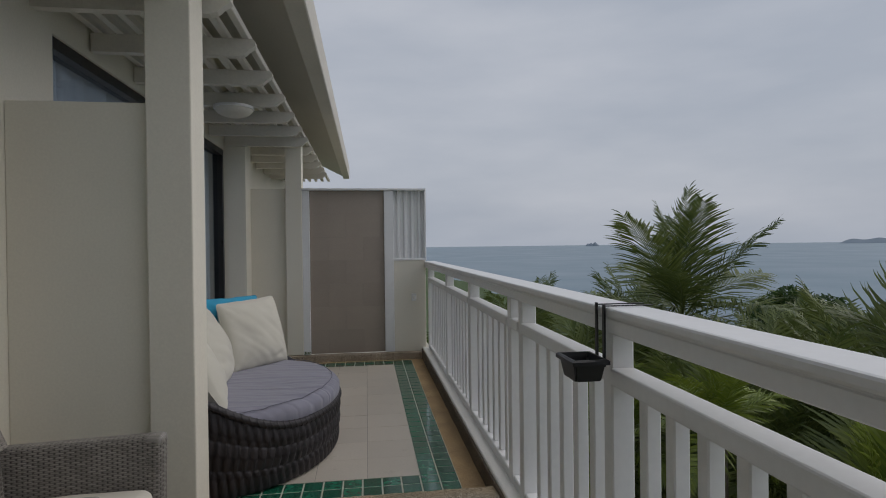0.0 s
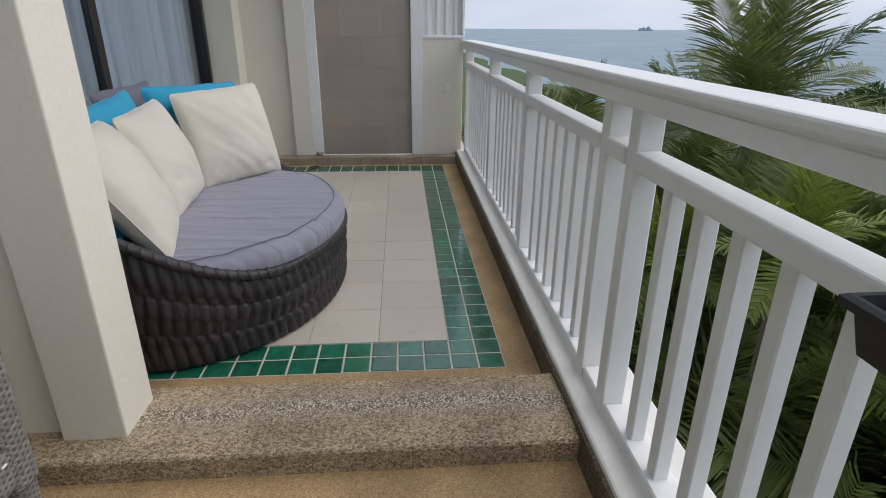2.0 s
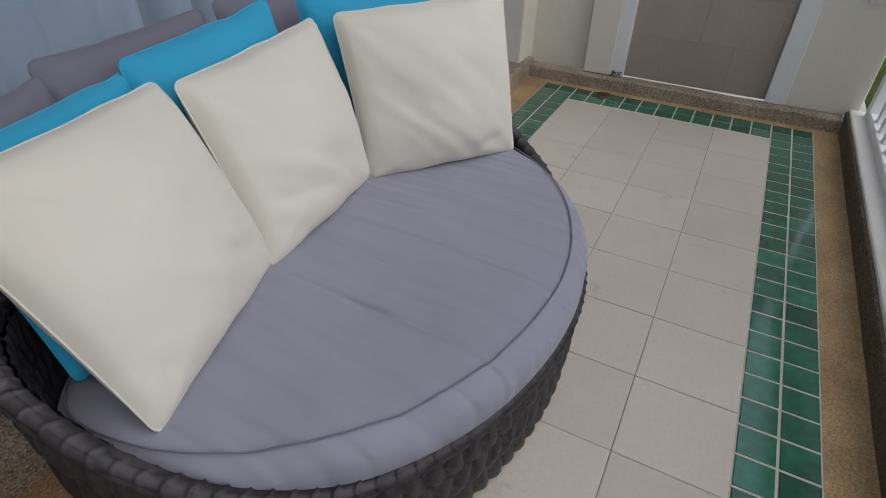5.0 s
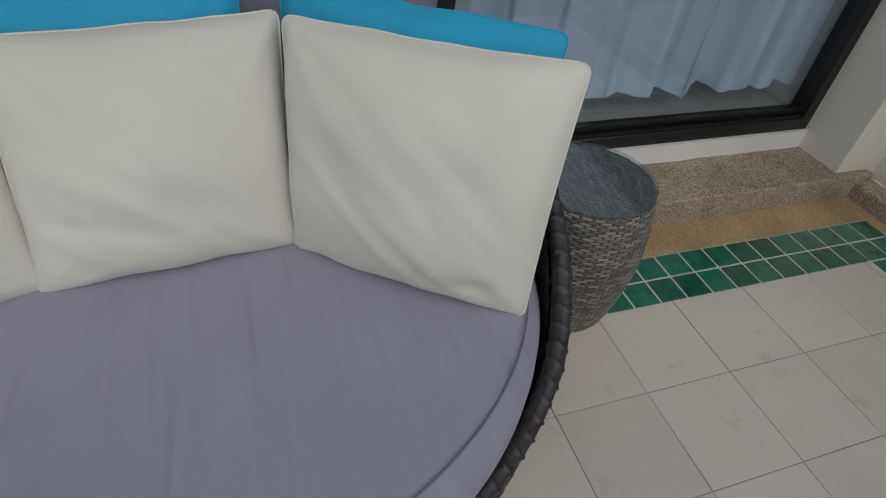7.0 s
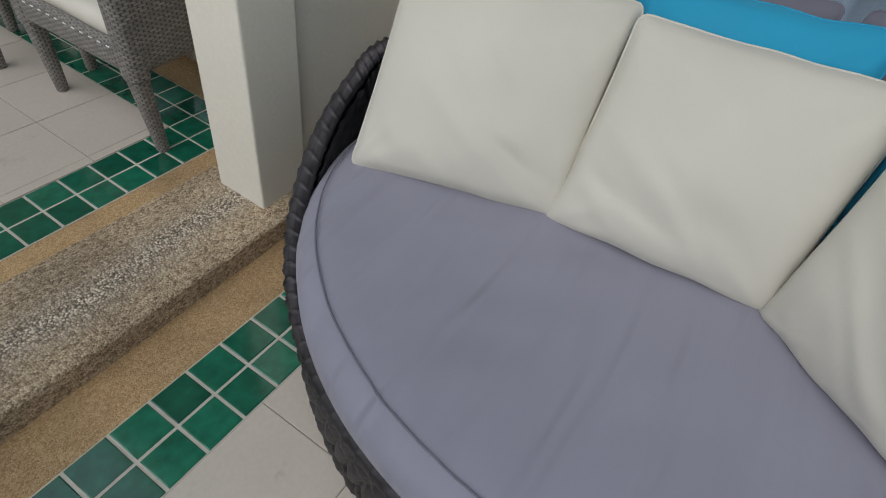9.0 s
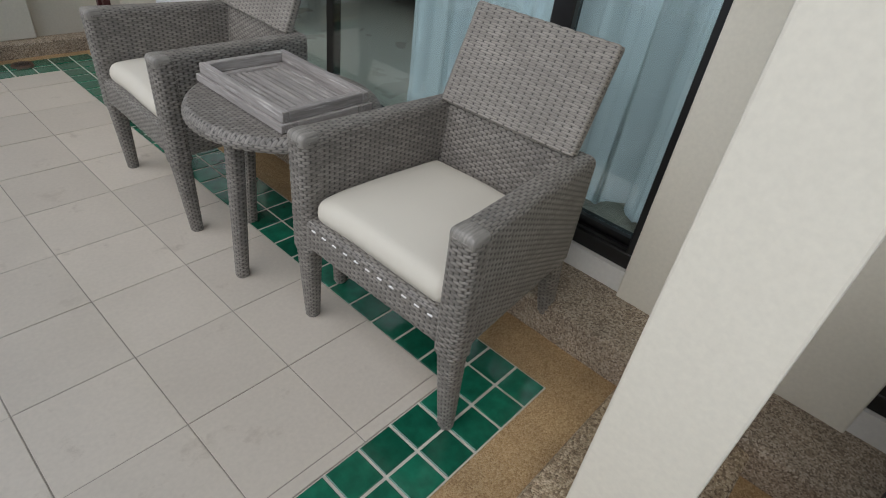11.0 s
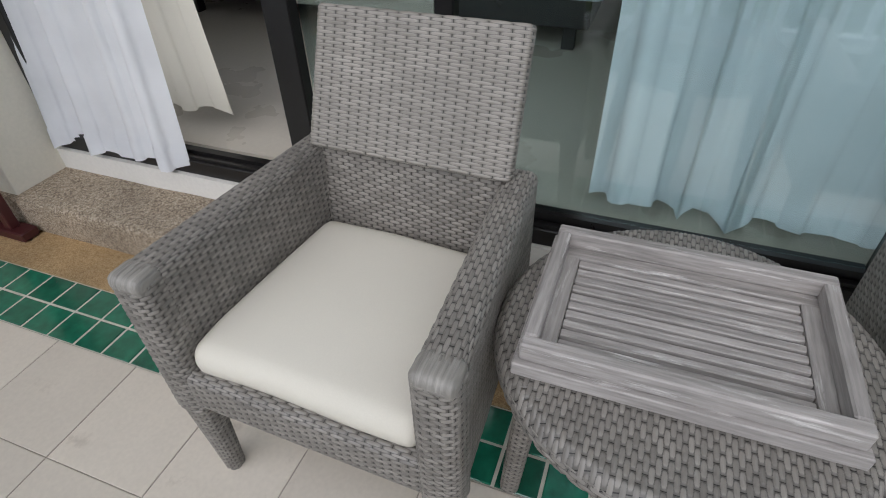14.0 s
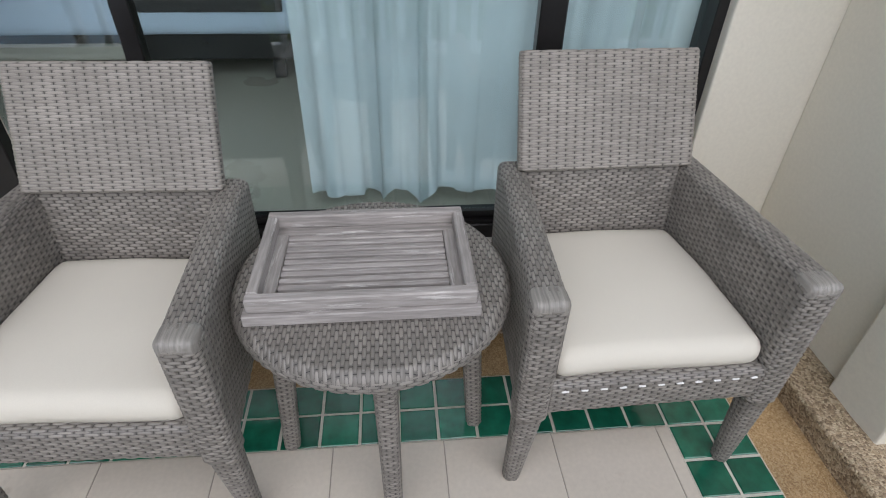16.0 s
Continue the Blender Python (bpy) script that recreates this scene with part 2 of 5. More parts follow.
def glass_mat(name, tint, rough=0.02):
    m, n, l, p = nodes_of(name)
    n.remove(p)
    tr, gl = n.new("ShaderNodeBsdfTransparent"), n.new("ShaderNodeBsdfGlossy")
    tr.inputs[0].default_value = (*tint, 1)
    gl.inputs["Roughness"].default_value = rough
    lw, pw, fr = n.new("ShaderNodeLayerWeight"), n.new("ShaderNodeMath"), n.new("ShaderNodeMath")
    lw.inputs["Blend"].default_value = 0.5
    pw.operation, fr.operation = "POWER", "MULTIPLY_ADD"
    pw.inputs[1].default_value, fr.inputs[1].default_value, fr.inputs[2].default_value = 4.0, 0.7, 0.08
    l.new(lw.outputs["Facing"], pw.inputs[0])
    l.new(pw.outputs[0], fr.inputs[0])
    mx = n.new("ShaderNodeMixShader")
    l.new(fr.outputs[0], mx.inputs[0])
    l.new(tr.outputs[0], mx.inputs[1])
    l.new(gl.outputs[0], mx.inputs[2])
    l.new(mx.outputs[0], n["Material Output"].inputs[0])
    return m


def sheer_mat(name, col, clear):
    """Thin curtain cloth: part see-through, part lit from both sides."""
    m, n, l, p = nodes_of(name)
    n.remove(p)
    tr, df, tl = n.new("ShaderNodeBsdfTransparent"), n.new("ShaderNodeBsdfDiffuse"), n.new("ShaderNodeBsdfTranslucent")
    tc, wv = n.new("ShaderNodeTexCoord"), n.new("ShaderNodeTexNoise")
    wv.inputs["Scale"].default_value, wv.inputs["Detail"].default_value = 5.0, 5
    l.new(tc.outputs["Object"], wv.inputs["Vector"])
    tone = n.new("ShaderNodeMapRange")
    tone.inputs["To Min"].default_value, tone.inputs["To Max"].default_value = 0.85, 1.12
    l.new(wv.outputs["Fac"], tone.inputs["Value"])
    sc = n.new("ShaderNodeVectorMath")
    sc.operation = "SCALE"
    sc.inputs[0].default_value = col
    l.new(tone.outputs[0], sc.inputs["Scale"])
    l.new(sc.outputs[0], df.inputs[0])
    l.new(sc.outputs[0], tl.inputs[0])
    m1, m2 = n.new("ShaderNodeMixShader"), n.new("ShaderNodeMixShader")
    m1.inputs[0].default_value, m2.inputs[0].default_value = 0.35, clear
    l.new(df.outputs[0], m1.inputs[1])
    l.new(tl.outputs[0], m1.inputs[2])
    l.new(m1.outputs[0], m2.inputs[1])
    l.new(tr.outputs[0], m2.inputs[2])
    l.new(m2.outputs[0], n["Material Output"].inputs[0])
    return m


def leaf_mat(name, a, b, per_object=0.2):
    m, n, l, p = nodes_of(name)
    geo, info = n.new("ShaderNodeNewGeometry"), n.new("ShaderNodeObjectInfo")
    av = n.new("ShaderNodeMath")
    av.operation = "MULTIPLY_ADD"
    av.inputs[1].default_value = 0.6
    h = n.new("ShaderNodeMath")
    h.operation = "MULTIPLY"
    h.inputs[1].default_value = 0.4
    l.new(info.outputs["Random"], h.inputs[0])
    l.new(geo.outputs["Random Per Island"], av.inputs[0])
    l.new(h.outputs[0], av.inputs[2])
    rp = n.new("ShaderNodeValToRGB")
    rp.color_ramp.elements[0].color, rp.color_ramp.elements[1].color = (*a, 1), (*b, 1)
    l.new(av.outputs[0], rp.inputs[0])
    l.new(rp.outputs[0], p.inputs["Base Color"])
    p.inputs["Roughness"].default_value = 0.45
    tl, mx = n.new("ShaderNodeBsdfTranslucent"), n.new("ShaderNodeMixShader")
    l.new(rp.outputs[0], tl.inputs[0])
    mx.inputs[0].default_value = 0.25
    l.new(p.outputs[0], mx.inputs[1])
    l.new(tl.outputs[0], mx.inputs[2])
    l.new(mx.outputs[0], n["Material Output"].inputs[0])
    return m


CREAM = surf("cream_wall_paint", (0.75, 0.71, 0.605), 0.75, var=0.06, scale=1.2, fine=90, bump=0.12, stain=(0.68, 0.635, 0.53), stain_at=0.66)
WHITE = surf("white_gloss_paint", (0.80, 0.80, 0.79), 0.38, var=0.04, scale=4, fine=45, bump=0.12, stain=(0.62, 0.58, 0.5), stain_at=0.72)
KERB_WHITE = surf("weathered_white_paint", (0.76, 0.74, 0.69), 0.6, var=0.07, scale=5, fine=70, bump=0.25, stain=(0.42, 0.33, 0.23), stain_at=0.66)
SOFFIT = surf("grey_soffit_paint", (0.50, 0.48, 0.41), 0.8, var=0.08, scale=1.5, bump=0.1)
LATTICE = surf("white_lattice_paint", (0.66, 0.63, 0.56), 0.7, var=0.08, scale=3, bump=0.1)
TAN = pebbles("tan_aggregate", (0.32, 0.195, 0.085), (0.45, 0.295, 0.14), (0.56, 0.40, 0.22), 260, 0.45)
BROWN = pebbles("brown_aggregate", (0.16, 0.12, 0.085), (0.36, 0.285, 0.205), (0.54, 0.46, 0.36), 210, 0.6)
DARKAGG = pebbles("dark_kerb_aggregate", (0.05, 0.035, 0.025), (0.11, 0.08, 0.055), (0.22, 0.17, 0.12), 210, 0.8)
TREAD = pebbles("threshold_aggregate", (0.18, 0.125, 0.075), (0.41, 0.31, 0.195), (0.60, 0.49, 0.34), 165, 0.9, light=(-0.25, 0.105))
GREEN = surf("glazed_green_tile", (0.010, 0.125, 0.072), 0.13, var=0.45, scale=9, fine=30, bump=0.12, per_object=0.28, coat=0.6, rough_var=0.06, depth=0.002, in_world=True)
GROUT = surf("pale_grout", (0.55, 0.53, 0.45), 0.85, var=0.12, scale=12, bump=0.3, stain=(0.33, 0.3, 0.24))
BEIGE = surf("beige_floor_tile", (0.60, 0.54, 0.455), 0.34, var=0.07, scale=3.5, fine=90, bump=0.06, per_object=0.06, stain=(0.47, 0.41, 0.335), stain_at=0.60, in_world=True)
JOINT = surf("grey_tile_joint", (0.33, 0.295, 0.25), 0.9, var=0.2, scale=9, bump=0.2)
PANEL = surf("brown_wall_tile", (0.37, 0.31, 0.255), 0.5, var=0.07, scale=4, fine=80, bump=0.06, per_object=0.05, in_world=True)
BLACK = surf("black_aluminium", (0.012, 0.011, 0.011), 0.32, var=0.2, scale=8, bump=0.05)
WICKER = strand("grey_wicker", ((0.20, 0.184, 0.16), (0.275, 0.252, 0.22), (0.36, 0.33, 0.29)), 0.047, 0.0058, 0.48)
ARMW = strand("weathered_grey_wicker", ((0.155, 0.143, 0.127), (0.228, 0.21, 0.186), (0.32, 0.295, 0.262)), 0.030, 0.0074, 0.48, (0.008, 0.007, 0.006), 0.4, 0.41)
STOOLW = strand("dark_wicker", ((0.07, 0.063, 0.055), (0.14, 0.128, 0.112), (0.27, 0.25, 0.22)), 0.036, 0.0078, 0.5, (0.012, 0.011, 0.01), 0.6)
DAYW = strand("charcoal_weave", ((0.018, 0.015, 0.017), (0.030, 0.026, 0.029), (0.048, 0.042, 0.046)), 0.052, 0.094, 0.5, (0.008, 0.007, 0.008))
PAD = surf("lavender_grey_cloth", (0.265, 0.262, 0.32), 0.85, var=0.05, scale=4, fine=420, bump=0.25, sheen=0.2, depth=0.001, folds=((1.8, 14, 3), 0.03, -18))
PIPING = surf("charcoal_piping", (0.15, 0.147, 0.185), 0.8, bump=0.1)
IVORY = surf("ivory_cloth", (0.605, 0.58, 0.495), 0.85, var=0.04, scale=5, fine=420, bump=0.25, sheen=0.2, depth=0.001, folds=((5, 6, 8), 0.008, 35))
SEAT = surf("cream_seat_cloth", (0.66, 0.622, 0.535), 0.92, var=0.04, scale=5, fine=420, bump=0.25, sheen=0.0, depth=0.001)
BLUE = surf("turquoise_cloth", (0.012, 0.31, 0.50), 0.8, var=0.06, scale=5, fine=420, bump=0.25, sheen=0.1, depth=0.001)
GREYC = surf("grey_cloth", (0.16, 0.158, 0.195), 0.85, var=0.06, scale=5, fine=420, bump=0.25, depth=0.001)
TRAYW = surf("limed_grey_wood", (0.33, 0.305, 0.285), 0.75, var=0.38, scale=40, fine=190, bump=0.8, stretch_by=(1, 0.09, 1), stain=(0.66, 0.63, 0.60), stain_at=0.58, per_object=0.08)
TRAYX = surf("limed_grey_wood_across", (0.33, 0.305, 0.285), 0.75, var=0.38, scale=40, fine=190, bump=0.8, stretch_by=(0.09, 1, 1), stain=(0.66, 0.63, 0.60), stain_at=0.58, per_object=0.08)
RACKW = surf("dark_red_wood", (0.06, 0.013, 0.014), 0.4, var=0.25, scale=8, bump=0.15, stretch_by=(1, 1, 0.15))
PLASTIC = surf("black_plastic", (0.012, 0.012, 0.012), 0.4, var=0.2, bump=0.08)
STRAP = surf("smooth_grey_strand", (0.25, 0.235, 0.21), 0.42, var=0.45, scale=75, fine=240, bump=0.9, stretch_by=(0.06, 1, 0.06), depth=0.006)
LACE = surf("bare_white_strand", (0.74, 0.73, 0.71), 0.4, var=0.1, scale=60, bump=0.1)
RUST = surf("rusty_iron", (0.10, 0.06, 0.04), 0.7, var=0.4, scale=40, bump=0.4)
GLASS = glass_mat("window_glass", (0.84, 0.93, 0.93))
GLASSB = glass_mat("blue_window_glass", (0.78, 0.84, 0.90))
TOPGLASS = glass_mat("table_glass", (0.85, 0.9, 0.9))
SHEER = sheer_mat("sheer_curtain_cloth", (0.80, 0.84, 0.87), 0.16)
SHEERW = sheer_mat("white_voile", (0.95, 0.96, 0.98), 0.03)
DRAPE = surf("beige_drape_cloth", (0.60, 0.565, 0.48), 0.9, var=0.06, fine=300, bump=0.2)
SHEET = surf("pale_blue_bedsheet", (0.62, 0.70, 0.84), 0.85, var=0.06, bump=0.2)
DARKC = surf("dark_bed_throw", (0.05, 0.045, 0.045), 0.9, var=0.3, bump=0.2)
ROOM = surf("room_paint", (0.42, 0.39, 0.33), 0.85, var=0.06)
ROOMFLOOR = surf("room_floor_tile", (0.57, 0.52, 0.44), 0.3, var=0.06, bump=0.03)
BARK = surf("palm_bark", (0.13, 0.11, 0.085), 0.9, var=0.3, scale=6, fine=40, bump=0.6, depth=0.02)
FROND = leaf_mat("palm_leaf", (0.05, 0.085, 0.02), (0.22, 0.26, 0.075))
LIME = leaf_mat("young_palm_leaf", (0.07, 0.115, 0.015), (0.24, 0.30, 0.045))
LEAF = leaf_mat("broad_leaf", (0.02, 0.05, 0.012), (0.06, 0.115, 0.03))
SHRUB = leaf_mat("shrub_leaf", (0.02, 0.055, 0.012), (0.10, 0.17, 0.03))
GRASS = surf("grassy_ground", (0.05, 0.085, 0.02), 0.95, var=0.5, scale=0.5, fine=9, bump=0.6, stain=(0.09, 0.065, 0.035), depth=0.1)
SEA = surf("grey_sea", (0.09, 0.17, 0.225), 0.35, var=0.08, scale=0.02, fine=0.5, bump=0.15, depth=0.3)
# distance haze is put into the islands' flat blue-grey colour
ISLE = surf("haze_tinted_island", (0.16, 0.21, 0.26), 1.0, var=0.1, scale=0.01, bump=0)


# ---- builders ----
def shaped(name, verts, faces, mat, parent=None, uv=None, smooth=True):
    me = bpy.data.meshes.new(name)
    me.from_pydata([tuple(v) for v in verts], [], [tuple(q) for q in faces])
    if uv is not None:
        layer = me.uv_layers.new(name="UVMap")
        idx = np.empty(len(me.loops), dtype=np.int32)
        me.loops.foreach_get("vertex_index", idx)
        layer.data.foreach_set("uv", np.asarray(uv, dtype=np.float32)[idx].ravel())
    if smooth:
        me.polygons.foreach_set("use_smooth", [True] * len(me.polygons))
    me.materials.append(mat)
    ob = new(name, me)
    if parent:
        ob.parent = parent
    return ob


def part(name, bm, mat, parent=None, label="", smooth=False):
    me = bpy.data.meshes.new(name)
    bm.normal_update()
    bm.to_mesh(me)
    bm.free()
    if smooth:
        me.polygons.foreach_set("use_smooth", [True] * len(me.polygons))
    me.materials.append(mat)
    ob = new(name, me)
    if parent:
        ob.parent = parent
    if label:
        tagged(ob, label)
    return ob


def base(name, place=(0, 0, 0), turn=0):
    ob = new(name)
    ob.matrix_world = pose(*place, 0, 0, turn)
    return ob


def add_box(bm, lo, hi, bevel=0.0, seg=1, m=None):
    lo, hi = Vector(lo), Vector(hi)
    mid, size = (lo + hi) / 2, hi - lo
    r = bmesh.ops.create_cube(bm, size=1.0, matrix=Matrix.Translation(mid) @ Matrix.Diagonal((*size, 1)))
    vs = r["verts"]
    if bevel:
        es = list({e for v in vs for e in v.link_edges})
        out = bmesh.ops.bevel(bm, geom=es, offset=bevel, segments=seg, affect="EDGES", profile=0.5)
        vs = list({v for q in out["faces"] for v in q.verts} | {v for v in vs if v.is_valid})
    if m is not None:
        bmesh.ops.transform(bm, matrix=m, verts=vs)
    return vs


def slab(name, lo, hi, mat, parent=None, bevel=0.0, seg=1, m=None, label=""):
    bm = bmesh.new()
    add_box(bm, lo, hi, bevel, seg, m)
    return part(name, bm, mat, parent, label)


def bar(name, a, b, w, d, mat, parent=None, bevel=0.004):
    """A straight bar of section w x d from a to b."""
    a, b = Vector(a), Vector(b)
    m = Matrix.Translation(a) @ (b - a).to_track_quat("Z", "Y").to_matrix().to_4x4()
    bm = bmesh.new()
    add_box(bm, (-w / 2, -d / 2, 0), (w / 2, d / 2, (b - a).length), bevel, 1, m)
    return part(name, bm, mat, parent)


def pipe(name, pts, r, mat, parent=None, sides=8, closed=False, label=""):
    """A round tube along a line of points."""
    pts = [Vector(q) for q in pts]
    n, verts, faces = len(pts), [], []
    for i, q in enumerate(pts):
        a, b = pts[(i - 1) % n if closed else max(i - 1, 0)], pts[(i + 1) % n if closed else min(i + 1, n - 1)]
        t = (b - a).normalized()
        s = t.cross(Vector((0, 0, 1)))
        s = s.normalized() if s.length > 1e-4 else Vector((1, 0, 0))
        up = s.cross(t)
        rad = r[i] if isinstance(r, (list, tuple)) else r
        verts += [q + (s * math.cos(k / sides * math.tau) + up * math.sin(k / sides * math.tau)) * rad for k in range(sides)]
    for i in range(n if closed else n - 1):
        j = (i + 1) % n
        faces += [(i * sides + k, i * sides + (k + 1) % sides, j * sides + (k + 1) % sides, j * sides + k) for k in range(sides)]
    if not closed:
        faces += [tuple(range(sides))[::-1], tuple((n - 1) * sides + k for k in range(sides))]
    ob = shaped(name, verts, faces, mat, parent)
    if label:
        tagged(ob, label)
    return ob


def weave_height(U, V, cu, cv):
    """Raised floats, offset by half from row to row, over recessed upright strands."""
    row = np.floor(V / cv)
    f = (U / cu + 0.5 * (row % 2)) % 1.0
    e = np.abs(f - 0.5) / 0.45
    b = np.abs(np.sin(np.pi * V / cv))
    body = np.sqrt(np.clip(1 - e ** 4, 0, 1)) * np.sqrt(b)
    return np.maximum(body, 0.22 * np.abs(np.sin(3 * np.pi * f)))


def woven(name, func, nu, nv, lu, lv, amp, mat, parent, cu=0.047, cv=0.0058, wrap=True, swap=False, label="", height=weave_height):
    """A woven skin over func(u, v), u and v from 0 to 1; lu x lv metres; strands run along u (along v if swap)."""
    if wrap:
        cells = max(2, round(lu / (cv if swap else cu)))
        lu = cells * (cv if swap else cu)
    u = np.linspace(0, 1, nu, endpoint=not wrap)
    v = np.linspace(0, 1, nv)
    U, V = np.meshgrid(u, v)
    P = func(U, V)
    e = 1e-3
    du = func((U + e), V) - func((U - e), V)
    dv = func(U, np.minimum(V + e, 1)) - func(U, np.maximum(V - e, 0))
    N = np.cross(du, dv)
    L = np.linalg.norm(N, axis=-1, keepdims=True)
    N = N / np.maximum(L, 1e-12)
    a, b = (V * lv, U * lu) if swap else (U * lu, V * lv)
    P = P + N * (height(a, b, cu, cv) * amp)[..., None]
    verts = P.reshape(-1, 3)
    uv = np.stack([a, b], -1).reshape(-1, 2)
    cols = nu if wrap else nu - 1
    i, j = np.meshgrid(np.arange(cols), np.arange(nv - 1))
    k = (i + 1) % nu
    faces = np.stack([j * nu + i, j * nu + k, (j + 1) * nu + k, (j + 1) * nu + i], -1).reshape(-1, 4)
    ob = shaped(name, verts.tolist(), faces.tolist(), mat, parent, uv)
    if label:
        tagged(ob, label)
    return ob


def woven_bar(name, p0, p1, side, w0, d0, w1, d1, r, mat, parent, swap=False, cu=0.047, cv=0.0058, amp=0.0034, label=""):
    """A woven-covered bar with rounded rectangular section: w along side, d across; ends closed."""
    p0, p1 = np.array(p0, float), np.array(p1, float)
    ax = p1 - p0
    L = np.linalg.norm(ax)
    ax = ax / L
    side = np.array(side, float)
    side = side - ax * side.dot(ax)
    side /= np.linalg.norm(side)
    oth = np.cross(ax, side)
    cap = min(0.06, 0.3 * min(w0, d0) / L + 0.004)

    def func(U, V):
        vv = np.clip((V - cap) / (1 - 2 * cap), 0, 1)
        shrink = np.clip(np.minimum(V, 1 - V) / cap, 0.001, 1) ** 0.4
        w, d = w0 + (w1 - w0) * vv, d0 + (d1 - d0) * vv
        ang = U * 2 * np.pi
        c, s = np.cos(ang), np.sin(ang)
        # walk a rounded rectangle at even speed by the superellipse angle
        per = (U % 1) * 2 * (w + d)
        x = np.where(per < w, per - w / 2, np.where(per < w + d, w / 2, np.where(per < 2 * w + d, w / 2 - (per - w - d), -w / 2)))
        y = np.where(per < w, -d / 2, np.where(per < w + d, per - w - d / 2, np.where(per < 2 * w + d, d / 2, d / 2 - (per - 2 * w - d))))
        ix, iy = np.clip(x, -w / 2 + r, w / 2 - r), np.clip(y, -d / 2 + r, d / 2 - r)
        ox, oy = x - ix, y - iy
        k = np.maximum(np.hypot(ox, oy), 1e-9)
        x, y = ix + ox / k * np.minimum(k, r), iy + oy / k * np.minimum(k, r)
        x, y = x * shrink, y * shrink
        return p0 + ax * (vv * L)[..., None] + side * x[..., None] + oth * y[..., None]
    per = 2 * (max(w0, w1) + max(d0, d1))
    su, sv = (cv / 3, cu / 14) if swap else (cu / 14, cv / 3)
    return woven(name, func, max(12, int(per / su)), max(6, int(L / sv)), per, L, amp, mat, parent, cu, cv, True, swap, label)


def copies(ob, places):
    return [copy_thing(ob, m) for m in places]

# ---- structure ----
G = 0.106
Y_FAR, Y_BACK = 3.543, -4.106      # faces of the two end walls
RING_B = -3.951                  # lower edge of the second floor's tile ring


def structure(ob, label, category):
    return tagged(ob, label, category, kind="structure")


def tile_floor(name, y0, ny, pitch_y, lo_y, hi_y, label):
    """A terrace floor: tan border, ring of glazed tiles two wide, beige tiles inside. y0 is the ring's lower edge."""
    floor = structure(slab(name, (-1.80, lo_y, -0.16), (0.14, hi_y, -0.004), TAN), label, "floor")
    w, h = 15 * G, ny * pitch_y
    slab("grout_bed", (-w, y0, -0.02), (0, y0 + h, -0.0015), GROUT, floor, label="pale cement grout")
    slab("joint_bed", (-w + 2 * G, y0 + 2 * pitch_y, -0.02), (-2 * G, y0 + h - 2 * pitch_y, 0.0005), JOINT, floor, label="grey tile joints")
    return floor


floor_a = tile_floor("floor_1", 0.0, 32, G, -0.16, Y_FAR, "terrace floor of beige tiles with green glazed border")
floor_b = tile_floor("floor_2", RING_B, 31, G, Y_BACK, -0.50, "terrace floor of beige tiles with green glazed border")

# raised threshold between the two terraces
bm = bmesh.new()
profile = [(-0.508, -0.12), (-0.508, 0.066), (-0.502, 0.074), (-0.44, 0.079), (-0.36, 0.083), (-0.28, 0.083), (-0.21, 0.079), (-0.160, 0.074), (-0.154, 0.067), (-0.153, -0.12)]
lines = []
for k in range(73):
    x = -1.99 + 2.125 * k / 72
    row = []
    for y, z in profile:
        q = noise.noise(Vector((x * 9, y * 9, 1.7)))
        row.append(bm.verts.new((x, y + (0.006 * q if z < 0.06 else 0), z + (0.004 * noise.noise(Vector((x * 14, y * 14, 4))) if z > 0 else 0))))
    lines.append(row)
for p0, p1 in zip(lines, lines[1:]):
    for k in range(len(profile) - 1):
        bm.faces.new((p0[k], p1[k], p1[k + 1], p0[k + 1]))
structure(part("threshold", bm, TREAD), "raised threshold of washed pebble aggregate, pale and worn", "threshold")


def kerb(name, lo, hi, mat, label, rough=0.005):
    bm = bmesh.new()
    add_box(bm, lo, hi, 0.01, 2)
    long = [e for e in bm.edges if e.calc_length() > 0.5]
    bmesh.ops.subdivide_edges(bm, edges=long, cuts=40, use_grid_fill=True)
    for v in bm.verts:
        v.co += Vector((noise.noise(v.co * 7), noise.noise(v.co * 7 + Vector((5, 0, 0))), noise.noise(v.co * 6 + Vector((0, 9, 0))))) * rough
    return structure(part(name, bm, mat), label, "kerb")


kerb("kerb_rail", (0.128, Y_BACK - 0.1, -0.14), (0.150, Y_FAR, 0.103), DARKAGG, "dark exposed-aggregate kerb along the railing")
kerb("kerb_rail_top", (0.141, Y_BACK - 0.1, -0.14), (0.40, Y_FAR, 0.118), KERB_WHITE, "chipped white painted kerb under the railing", 0.0007)
kerb("kerb_far", (-1.80, Y_FAR - 0.085, -0.1), (0.128, Y_FAR + 0.02, 0.074), BROWN, "brown exposed-aggregate kerb below the screen wall")
kerb("kerb_back", (-1.80, Y_BACK - 0.02, -0.1), (0.128, Y_BACK + 0.085, 0.074), BROWN, "brown exposed-aggregate kerb below the screen wall")
kerb("plinth_daybed", (-2.04, -0.36, -0.1), (-1.745, Y_FAR, 0.108), BROWN, "brown exposed-aggregate plinth below the window")
kerb("plinth_chairs", (-2.04, Y_BACK, -0.1), (-1.765, -0.36, 0.122), BROWN, "brown exposed-aggregate step below the sliding door")
structure(slab("window_base_daybed", (-2.16, -0.2, 0), (-2.0, 3.36, 0.19), KERB_WHITE), "white painted strip below the window", "wall")
structure(slab("window_base_chairs", (-2.16, -3.9, 0), (-2.0, -0.5, 0.205), KERB_WHITE), "white painted strip below the sliding door", "wall")
